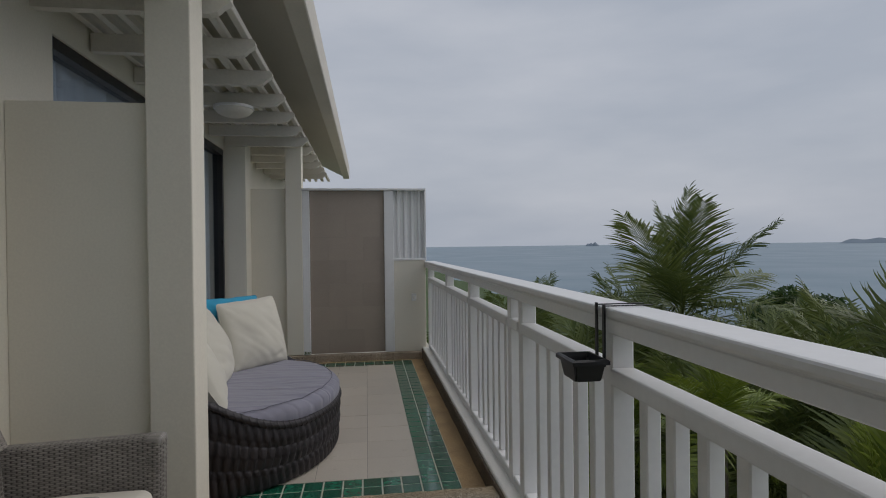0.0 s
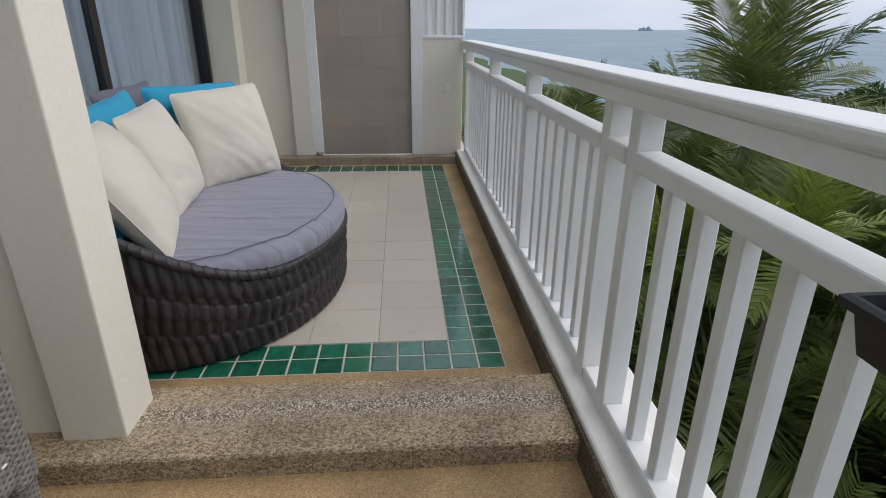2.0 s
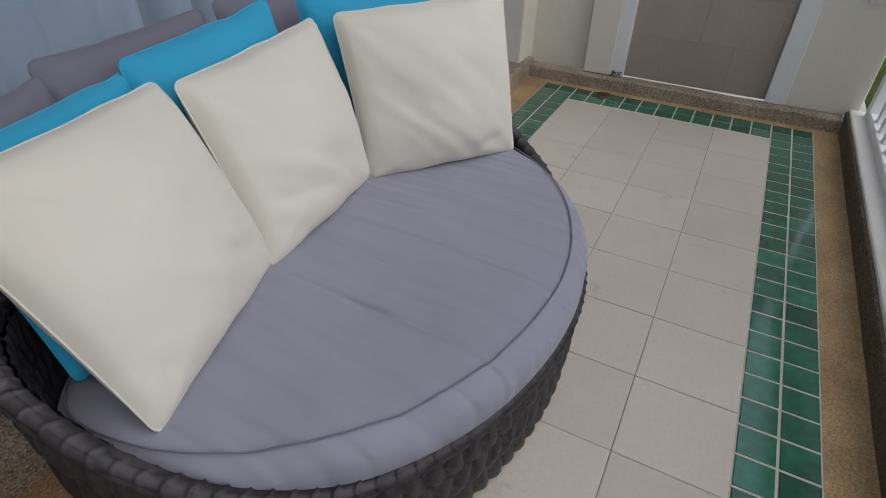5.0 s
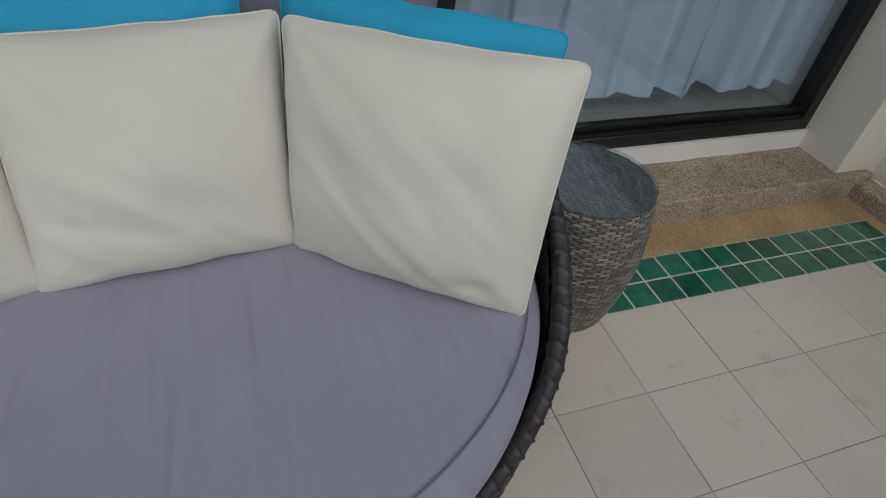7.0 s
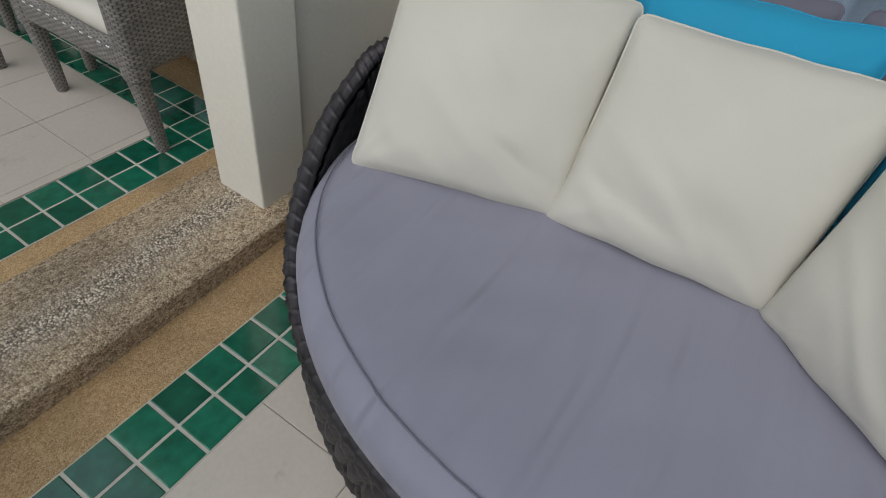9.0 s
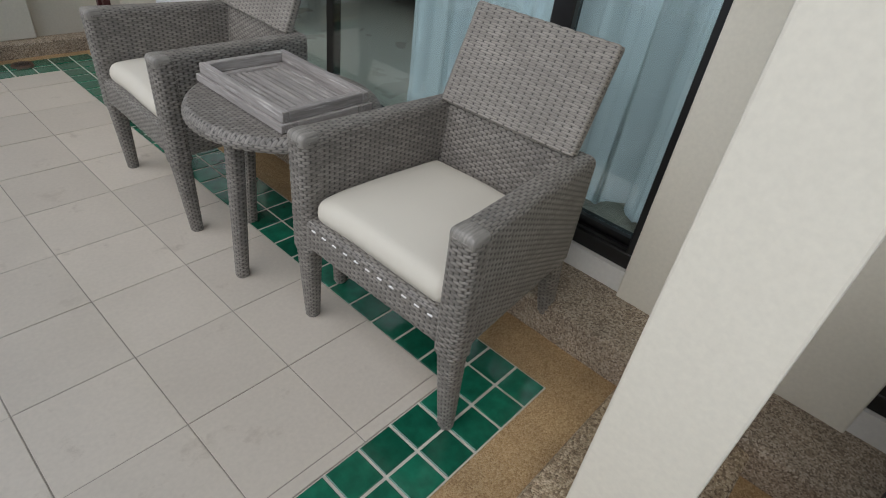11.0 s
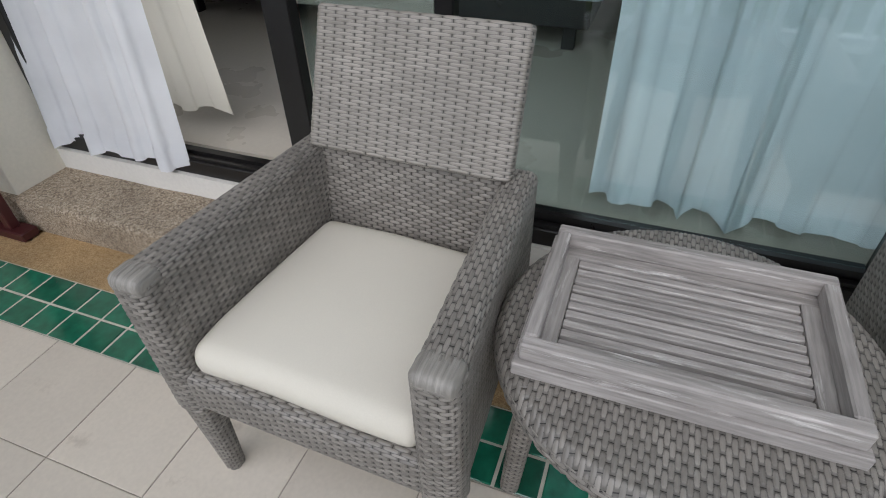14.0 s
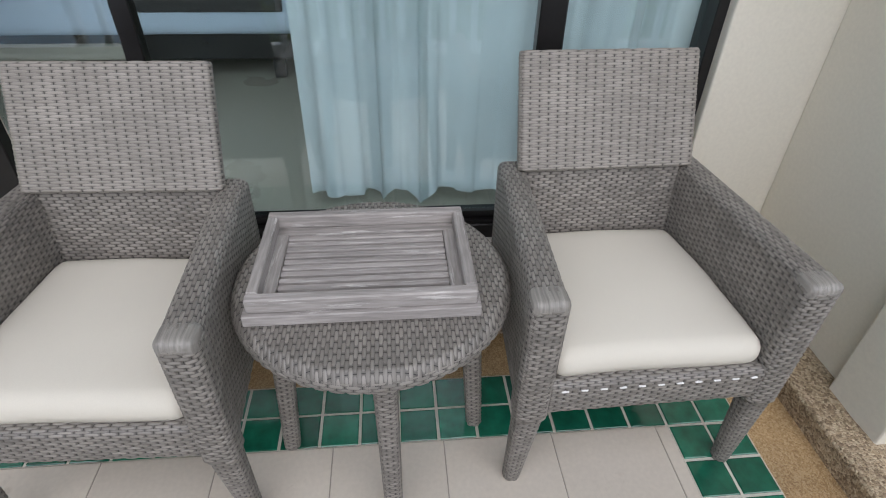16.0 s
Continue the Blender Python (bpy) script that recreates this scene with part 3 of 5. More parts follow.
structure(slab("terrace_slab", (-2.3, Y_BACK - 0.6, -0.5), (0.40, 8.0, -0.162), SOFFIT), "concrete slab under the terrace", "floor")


def end_wall(s, y, tag, mat, label):
    """The screen wall across one end of the terrace; s is the way in which it looks."""
    def piece(name, x0, x1, z0, z1, f, b, mat, label, bevel=0.004):
        ya, yb = sorted((y + s * f, y - s * b))
        return structure(slab(name + tag, (x0, ya, z0), (x1, yb, z1), mat, bevel=bevel), label, "wall")
    piece("wall_low", -0.18, 0.19, 0.074, 1.135, 0, 0.12, CREAM, "cream plastered low wall")
    piece("wall_pier", -1.393, -1.213, 0.076, 2.65, 0.02, 0.14, CREAM, "cream plastered pier")
    piece("wall_recess", -1.82, -1.393, 0.06, 1.97, -0.05, 0.14, CREAM, "cream plastered screen wall")
    piece("trim_a", -1.213, -1.133, 0.076, 1.945, 0.012, 0.08, WHITE, "white painted frame of the tiled panel")
    piece("trim_b", -0.289, -0.18, 0.076, 1.945, 0.012, 0.08, WHITE, "white painted frame of the tiled panel")
    piece("wall_cap", -1.213, 0.20, 1.945, 1.97, 0.03, 0.1, WHITE, "white painted cap rail")
    panel = piece("wall_panel", -1.133, -0.289, 0.076, 1.945, -0.03, 0.09, mat, label)
    # ribbed white sheet above the low wall
    vs, fs, n = [], [], 96
    for i in range(n + 1):
        x = -0.18 + 0.365 * i / n
        d = 0.018 * max(-1, min(1, 1.8 * math.sin(i / n * math.tau * 4.5)))
        for z in (1.135, 1.945):
            vs += [(x, y - s * (0.05 + d), z), (x, y - s * (0.062 + d), z)]
    for i in range(n):
        a, b = 4 * i, 4 * i + 4
        fs += [(a, b, b + 2, a + 2), (a + 1, a + 3, b + 3, b + 1), (a, a + 1, b + 1, b), (a + 2, b + 2, b + 3, a + 3)]
    structure(shaped("wall_sheet" + tag, vs, fs, WHITE, smooth=False), "white ribbed sheet above the low wall", "wall")
    piece("wall_sheet_base", -0.18, 0.19, 1.132, 1.158, 0.012, 0.1, WHITE, "white painted rail under the ribbed sheet")
    piece("wall_sheet_post", 0.178, 0.20, 1.135, 1.945, 0.012, 0.1, WHITE, "white painted end post")
    return panel


panel_a = end_wall(-1, Y_FAR, "_far", JOINT, "screen panel of brown wall tiles")
end_wall(1, Y_BACK, "_back", WHITE, "white painted screen panel with a dark joint")
structure(slab("trim_joint", (-1.132, Y_BACK - 0.045, 0.078), (-1.118, Y_BACK - 0.024, 1.944), BLACK), "narrow black joint beside the white panel", "trim")

# partition between the two terraces: pillar, screen wall, pier
structure(slab("pillar", (-1.415, -0.415, 0.07), (-1.229, -0.224, 2.80), CREAM, bevel=0.006, seg=2), "cream painted square pillar standing on the threshold", "pillar")
structure(slab("wall_partition", (-1.98, -0.378, 0.0), (-1.415, -0.265, 1.93), CREAM, bevel=0.004), "cream plastered screen wall beside the pillar", "wall")
structure(slab("pier_middle", (-2.3, -0.69, 0.0), (-1.98, 0.0, 3.2), CREAM, bevel=0.006, seg=2), "cream plastered pier between the windows", "wall")
structure(slab("pier_far", (-2.3, 3.352, 0.0), (-1.785, 3.64, 3.0), CREAM, bevel=0.006, seg=2), "cream plastered pier at the window's end", "wall")
structure(slab("pier_back", (-2.3, -4.4, 0.0), (-1.79, -3.86, 3.0), CREAM, bevel=0.006, seg=2), "cream plastered pier at the sliding door", "wall")
structure(slab("wall_over_windows", (-2.3, -4.5, 2.36), (-2.0, 3.6, 4.2), CREAM), "cream plastered wall above the windows", "wall")
structure(slab("wall_front_beyond", (-2.3, 3.62, -0.4), (-2.0, 8.0, 3.4), CREAM), "cream plastered house front", "wall")
structure(slab("wall_front_before", (-2.3, -9.0, -0.4), (-2.0, -4.5, 3.4), CREAM), "cream plastered house front", "wall")

# roof overhang and slatted pergola ceiling
EAVE_X, EAVE_Z = -0.83, 2.75
run, slope = 4.2, 0.5
vs = []
for x, dz in ((EAVE_X - 0.1, 0.0), (EAVE_X - run, 0.0), (EAVE_X - run, 0.16), (EAVE_X - 0.1, 0.16)):
    for y in (-9.0, 9.0):
        vs.append((x, y, EAVE_Z + 0.02 + (EAVE_X - 0.1 - x) * slope + dz))
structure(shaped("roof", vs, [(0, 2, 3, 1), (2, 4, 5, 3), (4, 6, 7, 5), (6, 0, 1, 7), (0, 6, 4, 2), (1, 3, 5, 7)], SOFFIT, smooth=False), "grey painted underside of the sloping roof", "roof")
structure(slab("roof_fascia", (EAVE_X - 0.13, -9.0, EAVE_Z - 0.015), (EAVE_X, 9.0, EAVE_Z + 0.24), LATTICE, bevel=0.008), "pale fascia board along the eaves", "roof")
pergola = tagged(base("pergola_ceiling"), "white painted slatted timber pergola under the roof", "pergola")
JOISTS = [-3.64 + 0.58 * k for k in range(18)]
PZ = 2.40
for y in JOISTS:
    bm = bmesh.new()
    # side outline with a scooped nose
    side = [(-1.99, 0.0), (-1.21, 0.0), (-1.175, 0.012), (-1.15, 0.036), (-1.128, 0.05), (-1.112, 0.062), (-1.112, 0.085), (-1.125, 0.10), (-1.99, 0.10)]
    near, far = [[bm.verts.new((px, y + q, PZ + pz)) for px, pz in side] for q in (-0.026, 0.026)]
    bm.faces.new(near)
    bm.faces.new(far[::-1])
    for k in range(len(side)):
        q = (k + 1) % len(side)
        bm.faces.new((near[q], near[k], far[k], far[q]))
    part("joist", bm, LATTICE, pergola)
for k in range(8):
    x = -1.95 + 0.112 * k
    slab("slat", (x - 0.02, -4.2, PZ + 0.102), (x + 0.02, 7.5, PZ + 0.142), LATTICE, pergola, bevel=0.004)

# rooms behind the windows
structure(slab("room_floor", (-6.2, -4.6, 0.05), (-2.16, 3.6, 0.235), ROOMFLOOR), "beige tiled floor inside the rooms", "floor")
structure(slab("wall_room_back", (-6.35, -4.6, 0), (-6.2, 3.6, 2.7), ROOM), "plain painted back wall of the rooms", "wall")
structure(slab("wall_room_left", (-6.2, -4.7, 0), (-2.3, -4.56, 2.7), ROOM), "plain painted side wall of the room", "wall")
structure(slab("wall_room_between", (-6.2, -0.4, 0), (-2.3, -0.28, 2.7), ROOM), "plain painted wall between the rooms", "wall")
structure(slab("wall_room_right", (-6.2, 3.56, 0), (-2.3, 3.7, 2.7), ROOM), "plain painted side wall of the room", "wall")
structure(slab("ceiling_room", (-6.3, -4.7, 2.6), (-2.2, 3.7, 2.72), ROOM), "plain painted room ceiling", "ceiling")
structure(slab("house_wall_below", (-2.5, -9.0, -12.0), (0.0, 9.0, -0.5), CREAM), "cream plastered storeys below the terrace", "wall")


def window(name, y0, y1, stiles, panes, z0, label, glass):
    """Black aluminium frame: bottom track, head, jambs, stiles, and panes of glass."""
    w = structure(base(name), label, "window")
    x = -2.06
    slab("bottom_frame", (x - 0.05, y0, z0), (x + 0.045, y1, z0 + 0.055), BLACK, w, bevel=0.003)
    slab("track", (x - 0.01, y0, z0 + 0.055), (x + 0.0, y1, z0 + 0.068), BLACK, w)
    slab("track", (x + 0.025, y0, z0 + 0.055), (x + 0.035, y1, z0 + 0.066), BLACK, w)
    slab("head_frame", (x - 0.05, y0, 2.30), (x + 0.045, y1, 2.36), BLACK, w)
    for y in (y0 + 0.025, y1 - 0.025):
        slab("jamb", (x - 0.05, y - 0.025, z0 + 0.055), (x + 0.045, y + 0.025, 2.30), BLACK, w, bevel=0.003)
    for y, wd, dx in stiles:
        slab("stile", (x - 0.03 + dx, y - wd / 2, z0 + 0.07), (x + 0.015 + dx, y + wd / 2, 2.30), BLACK, w, bevel=0.004)
    for a, b, dx in panes:
        slab("sash_rail", (x - 0.028 + dx, a, z0 + 0.07), (x + 0.012 + dx, b, z0 + 0.09), BLACK, w)
        g = slab("pane", (x - 0.012 + dx, a, z0 + 0.09), (x - 0.006 + dx, b, 2.30), glass, w)
        g.visible_shadow = False
    return w


window("window_1", 0.0, 3.352, [(1.60, 0.075, 0.0)], [(0.05, 1.56, 0.0), (1.64, 3.302, 0.0)], 0.19, "black aluminium framed sliding window with glass panes", GLASSB)
window("window_2", -3.86, -0.67, [(-2.745, 0.085, 0.022), (-2.29, 0.05, -0.02), (-1.16, 0.075, 0.0)],
       [(-2.70, -1.20, 0.0), (-1.12, -0.72, 0.0)], 0.205, "black aluminium sliding glass door, one leaf open", GLASS)


def curtain(name, y0, y1, z0, z1, x, folds, depth, mat, label, sway=0.0, hem=0.012, seed=1, n=None, flare=0.0):
    """A hanging curtain with uneven folds; sway pushes its foot outward."""
    n = n or max(60, int(folds * 14))
    rows = 26
    r = random.Random(seed)
    ph = [r.uniform(0, 6.28) for _ in range(6)]

    def at(s, z, off=0.0):
        t = (z1 - z) / (z1 - z0)
        a = s * folds * math.tau
        b = a + 1.5 * math.sin(a * 0.31 + ph[0]) + 0.5 * math.sin(a * 0.73 + ph[4] + 0.8 * t)
        d = depth * (0.55 + 0.45 * t) * (0.75 + 0.45 * math.sin(a * 0.23 + ph[5])) * (math.sin(b) + 0.5 * math.sin(b * 1.9 + ph[1] + 1.6 * t) + 0.10 * math.sin(b * 4.3 + ph[2] + 2.5 * t))
        y = y0 + (y1 - y0) * s + 0.010 * math.sin(3 * a + ph[2]) * t + flare * t * t * (s - 0.2)
        zz = z + (hem * math.sin(a + ph[3]) * max(0, t - 0.9) * 10)
        return (x + d + sway * t * t + off, y + sway * 0.15 * t * (0.5 - s), zz)

    def sheet(part_name, za, zb, m, off, parent, tag=""):
        vs = [at(i / n, za + (zb - za) * k / m, off) for k in range(m + 1) for i in range(n + 1)]
        fs = [(k * (n + 1) + i, k * (n + 1) + i + 1, (k + 1) * (n + 1) + i + 1, (k + 1) * (n + 1) + i) for k in range(m) for i in range(n)]
        ob = shaped(part_name, vs, fs, mat, parent)
        return tagged(ob, tag) if tag else ob
    c = base(name)
    sheet("cloth", z1, z0, rows, 0.0, c)
    sheet("hem", z0 + 0.075, z0 + 0.001, 3, 0.004, c, "doubled cloth at the hem")
    return tagged(c, label, "curtain")


curtain("sheer_curtain", -0.02, 3.29, 0.345, 2.34, -2.16, 16, 0.042, SHEER, "pale sheer curtain hanging behind the window", seed=3)
curtain("sheer_curtain", -1.88, -0.66, 0.31, 2.34, -2.155, 6.5, 0.036, SHEER, "pale sheer curtain hanging behind the fixed glass", seed=5)
curtain("voile_curtain", -3.84, -3.27, 0.235, 2.34, -2.10, 3.4, 0.036, SHEERW, "white voile curtain blowing out over the door track", sway=0.10, seed=8, flare=0.06)
curtain("drape", -3.47, -3.26, 0.32, 2.34, -2.22, 1.2, 0.03, DRAPE, "beige heavy drape gathered beside the open door", sway=-0.05, seed=11, flare=0.05)


def daybed_room():
    """What shows of the bed through the glass door."""
    bed = tagged(base("bed", (-4.35, -3.45, 0.235)), "bed with pale blue sheet seen through the glass", "bed")
    slab("base", (-0.9, -1.1, 0.12), (0.9, 1.35, 0.26), BLACK, bed, bevel=0.01)
    slab("side_rail", (0.9, -1.1, 0.14), (0.95, 0.6, 0.21), ROOM, bed, bevel=0.004, label="pale wooden side rail")
    for sx in (-0.8, 0.8):
        for sy in (-1.0, 1.25):
            slab("leg", (sx - 0.03, sy - 0.03, 0), (sx + 0.03, sy + 0.03, 0.12), BLACK, bed)
    bm = bmesh.new()
    add_box(bm, (-0.95, -1.15, 0.25), (0.95, 1.42, 0.62), 0.05, 3)
    bmesh.ops.subdivide_edges(bm, edges=[e for e in bm.edges if e.calc_length() > 0.2], cuts=14, use_grid_fill=True)
    for v in bm.verts:
        v.co += Vector((1, 0, 0.4)) * noise.noise(v.co * 5) * 0.02
    part("sheet", bm, SHEET, bed, smooth=True)
    t = tagged(slab("bed_throw", (-3.45, -2.80, 0.60), (-3.385, -2.12, 0.87), DARKC, bevel=0.012, seg=2), "dark folded throw hanging over the bed's edge", "throw")
    return bed, t


daybed_room()


# ---- railing ----
def railing():
    rail = structure(base("railing"), "white painted balcony railing with square balusters", "railing")
    y0, y1 = Y_BACK - 0.1, Y_FAR
    bm = bmesh.new()
    add_box(bm, (0.180, y0, 1.048), (0.292, y1, 1.092), 0.004)
    add_box(bm, (0.174, y0, 1.095), (0.297, y1, 1.1215), 0.007, 2)
    add_box(bm, (0.183, y0, 1.088), (0.289, y1, 1.098))
    part("top_rail", bm, WHITE, rail)
    posts = [3.44, 2.0, 0.87, -0.215, -0.42, -1.36, -2.48, -3.60]

    def span_rails(a, b):
        slab("mid_rail", (0.199, a, 0.892), (0.274, b, 0.941), WHITE, rail, bevel=0.006, seg=2)
        slab("bottom_rail", (0.212, a, 0.112), (0.294, b, 0.160), WHITE, rail, bevel=0.005)
    for a, b in zip(posts[1:], posts[:-1]):
        span_rails(a + 0.031, b - 0.031)
        span = b - a - 0.062
        n = round(span / 0.14) - 1 if span > 0.3 else 0
        for k in range(n):
            y = a + 0.031 + span * (k + 1) / (n + 1)
            slab("baluster", (0.230, y - 0.021, 0.158), (0.272, y + 0.021, 0.894), WHITE, rail, bevel=0.004)
    span_rails(y0, posts[-1] - 0.031)
    for y in posts:
        slab("post", (0.206, y - 0.029, 0.10), (0.276, y + 0.029, 1.05), WHITE, rail, bevel=0.005)
    return rail


railing()


def hook_pot():
    """Black plastic ashtray box hung over the top rail on two flat hooks."""
    pot = tagged(base("hanging_box", (0.014, 0.005, -0.031)), "black plastic box hung on two hooks over the railing", "hanging box")
    y0, y1, x0, x1 = -1.47, -1.335, 0.048, 0.150
    mx, my = (x0 + x1) / 2, (y0 + y1) / 2
    bm = bmesh.new()

    def ring(g, z, e=0.0):
        hx, hy = (x1 - x0) / 2 * g + e, (y1 - y0) / 2 * g + e
        return [bm.verts.new((mx + sx * hx, my + sy * hy, z)) for sx, sy in ((-1, -1), (1, -1), (1, 1), (-1, 1))]
    rings = [ring(0.74, 0.950), ring(0.9, 0.998), ring(0.9, 0.998, 0.008), ring(0.9, 1.008, 0.008), ring(0.9, 1.012, 0.003), ring(0.84, 1.012), ring(0.78, 1.002), ring(0.62, 0.962)]
    for a, b in zip(rings, rings[1:]):
        for k in range(4):
            bm.faces.new((a[k], a[(k + 1) % 4], b[(k + 1) % 4], b[k]))
    bm.faces.new(rings[0][::-1])
    bm.faces.new(rings[-1])
    bmesh.ops.bevel(bm, geom=[e for e in bm.edges if abs(e.verts[0].co.z - e.verts[1].co.z) > 0.01], offset=0.006, segments=2, affect="EDGES")
    part("box", bm, PLASTIC, pot)
    for y in (-1.382, -1.432):
        bm = bmesh.new()
        add_box(bm, (0.150, y - 0.0065, 0.985), (0.156, y + 0.0065, 1.162), 0.001)
        add_box(bm, (0.150, y - 0.003, 1.1545), (0.30, y + 0.003, 1.158), 0.001)
        part("hook", bm, PLASTIC, pot, "flat black hook")


hook_pot()

# wall socket beside the railing
sk = tagged(slab("wall_socket", (0.02, Y_FAR - 0.014, 0.66), (0.075, Y_FAR + 0.002, 0.745), WHITE, bevel=0.004, seg=2), "small white outdoor socket plate on the wall", "socket")
slab("switch", (0.035, Y_FAR - 0.019, 0.685), (0.06, Y_FAR - 0.012, 0.72), KERB_WHITE, sk, bevel=0.002)


def lamp_dome(x, y):
    lamp = tagged(base("ceiling_lamp", (x, y, 2.378)), "round white flush lamp, switched off, under the pergola", "lamp")
    bm = bmesh.new()
    bmesh.ops.create_uvsphere(bm, u_segments=24, v_segments=12, radius=0.14, matrix=Matrix.Diagonal((1, 1, 0.45, 1)))
    bmesh.ops.delete(bm, geom=[v for v in bm.verts if v.co.z > 0.01], context="VERTS")
    part("shade", bm, LATTICE, lamp, smooth=True)
    bm = bmesh.new()
    bmesh.ops.create_cone(bm, cap_ends=True, segments=24, radius1=0.15, radius2=0.15, depth=0.02, matrix=Matrix.Translation((0, 0, 0.01)))
    part("ring", bm, WHITE, lamp)


lamp_dome(-1.5, 1.58)


# ---- daybed ----
CX, CY = -1.387, 0.85


def outline(a, r, back):
    """The daybed's plan: round in front, flattened behind."""
    c, s = np.cos(a), np.sin(a)
    return CX + np.where(c > 0, 0.806 * r * c, back * c), CY + r * s * np.where(s < 0, 0.979, 0.91)


def flank(a):
    """0 along the open front, 1 round the sides and back, where the rim stands above the mattress."""
    return np.clip((0.92 - np.cos(a)) / 0.4, 0, 1) * np.where(np.sin(a) < 0, 0.25, 1.0)


def rim_height(a):
    c = np.cos(a)
    k = np.clip((0.80 - c) / 1.15, 0, 1)
    return 0.316 + 0.312 * k * k * (3 - 2 * k)


def leaf_height(U, V, cu, cv):
    row = np.floor(V / cv)
    f = V / cv - row
    u = U / cu + 0.5 * (row % 2) + (0.45 - 0.9 * (row % 2)) * (f - 0.5)
    a = np.abs(np.sin(np.pi * u))
    b = np.sin(np.pi * np.clip(f, 0, 1))
    return np.power(a, 0.6) * (0.35 + 0.65 * np.sqrt(b)) + 0.12 * np.abs(np.sin(np.pi * 4 * u))


def pad_relief(p):
    """Sag and pulled folds of the mattress cover."""
    soft = noise.noise(Vector((p.x, p.y, 0.43)) * 3.0) * 0.007
    fold = max(0, min(1, (p.x + 1.3) * 2.6)) * max(0, min(1, (0.95 - p.y) * 2.0))
    line = noise.noise(Vector((p.x * 2.2 + p.y * 1.5, p.y * 15, 3)))
    cross = noise.noise(Vector((p.x * 9 + p.y * 7, p.y * 2 - p.x * 3, 8)))
    return soft + 0.016 * fold * (0.45 - abs(line) * 1.3) + 0.005 * cross


def daybed():
    bed = tagged(base("daybed"), "round charcoal woven daybed with lavender-grey mattress", "daybed")

    def outer(U, V):
        a = U * 2 * np.pi
        r = 0.831 + (0.021 + 0.033 * flank(a)) * np.sin(np.clip(V, 0, 1) * np.pi * 0.5) ** 0.8 - 0.012 * np.clip((V - 0.82) / 0.18, 0, 1)
        x, y = outline(a, r, 0.325 + 0.03 * V)
        return np.stack([x, y, 0.012 + (rim_height(a) - 0.02) * V], -1)
    woven("body", outer, 640, 64, 4.6, 0.375, 0.020, DAYW, bed, 0.046, 0.125, True, False, "charcoal woven straps", leaf_height)

    def inner(U, V):
        a = -U * 2 * np.pi
        x, y = outline(a, 0.835 + 0.035 * flank(a), 0.315)
        return np.stack([x, y, 0.28 + (rim_height(a) - 0.29) * V], -1)
    woven("inner_wall", inner, 360, 24, 4.4, 0.35, 0.010, DAYW, bed, 0.042, 0.06, True, False, "charcoal woven straps", leaf_height)
    # rim wound with flat straps
    def rim(U, V):
        a = V * 2 * np.pi
        x, y = outline(a, 0.856 + 0.036 * flank(a), 0.335)
        k = np.cos(a)
        ang = U * 2 * np.pi
        nx, ny = k, np.sin(a)
        rr = 0.026
        return np.stack([x + nx * rr * np.cos(ang), y + ny * rr * np.cos(ang), rim_height(a) + rr * np.sin(ang)], -1)

    def bands(U, V, cu, cv):
        slant = V / cv + 0.16 * np.sin(U / cu * 6.28)
        return np.minimum(1, 2.4 * np.abs(np.sin(np.pi * slant))) * (0.55 + 0.45 * np.sin(np.floor(slant) * 12.7) ** 2)
    woven("rim", rim, 18, 1500, 0.15, 4.9, 0.006, DAYW, bed, 0.15, 0.040, True, False, "charcoal straps wound round the rim", bands)
    # mattress with rounded side and piped edge
    vs, fs = [], []
    prof = [(0.60, 0.335), (0.82, 0.322), (0.858, 0.324), (0.871, 0.340), (0.871, 0.385), (0.850, 0.412), (0.815, 0.428), (0.785, 0.434)] + [(0.74 - 0.04 * q, 0.4355 + 0.0005 * q) for q in range(16)]
    n = 260
    for r, z in prof:
        for k in range(n):
            a = k / n * math.tau
            tuck = 0.024 * max(0, min(1, (0.92 - math.cos(a)) / 0.4)) * max(0, (r - 0.72) / 0.148)
            x, y = outline(np.array(a), r - tuck, 0.31 * r / 0.868)
            p = Vector((float(x), float(y), z))
            if z > 0.36:
                d = pad_relief(p)
                p.z += d
            vs.append(p)
    m = len(prof)
    for j in range(m - 1):
        fs += [(j * n + k, j * n + (k + 1) % n, (j + 1) * n + (k + 1) % n, (j + 1) * n + k) for k in range(n)]
    fs += [tuple((m - 1) * n + k for k in range(n)), tuple(k for k in range(n))[::-1]]
    mat = shaped("mattress", vs, fs, PAD, bed)
    tagged(mat, "lavender-grey canvas mattress")
    pts = []
    for k in range(n):
        a = k / n * math.tau
        x, y = outline(np.array(a), 0.810 - 0.004 * max(0, min(1, (0.92 - math.cos(a)) / 0.4)), 0.29)
        p = Vector((float(x), float(y), 0))
        p.z = 0.4340 + pad_relief(p)
        pts.append(p)
    pipe("piping", pts, 0.0022, PIPING, mat, 6, True, "dark piping along the edge")
    for a in (0.5, 2.4, 3.8, 5.7):
        x, y = outline(np.array(a), 0.74, 0.26)
        slab("foot", (float(x) - 0.025, float(y) - 0.025, 0), (float(x) + 0.025, float(y) + 0.025, 0.03), PLASTIC, bed, bevel=0.004)
    return bed


daybed()


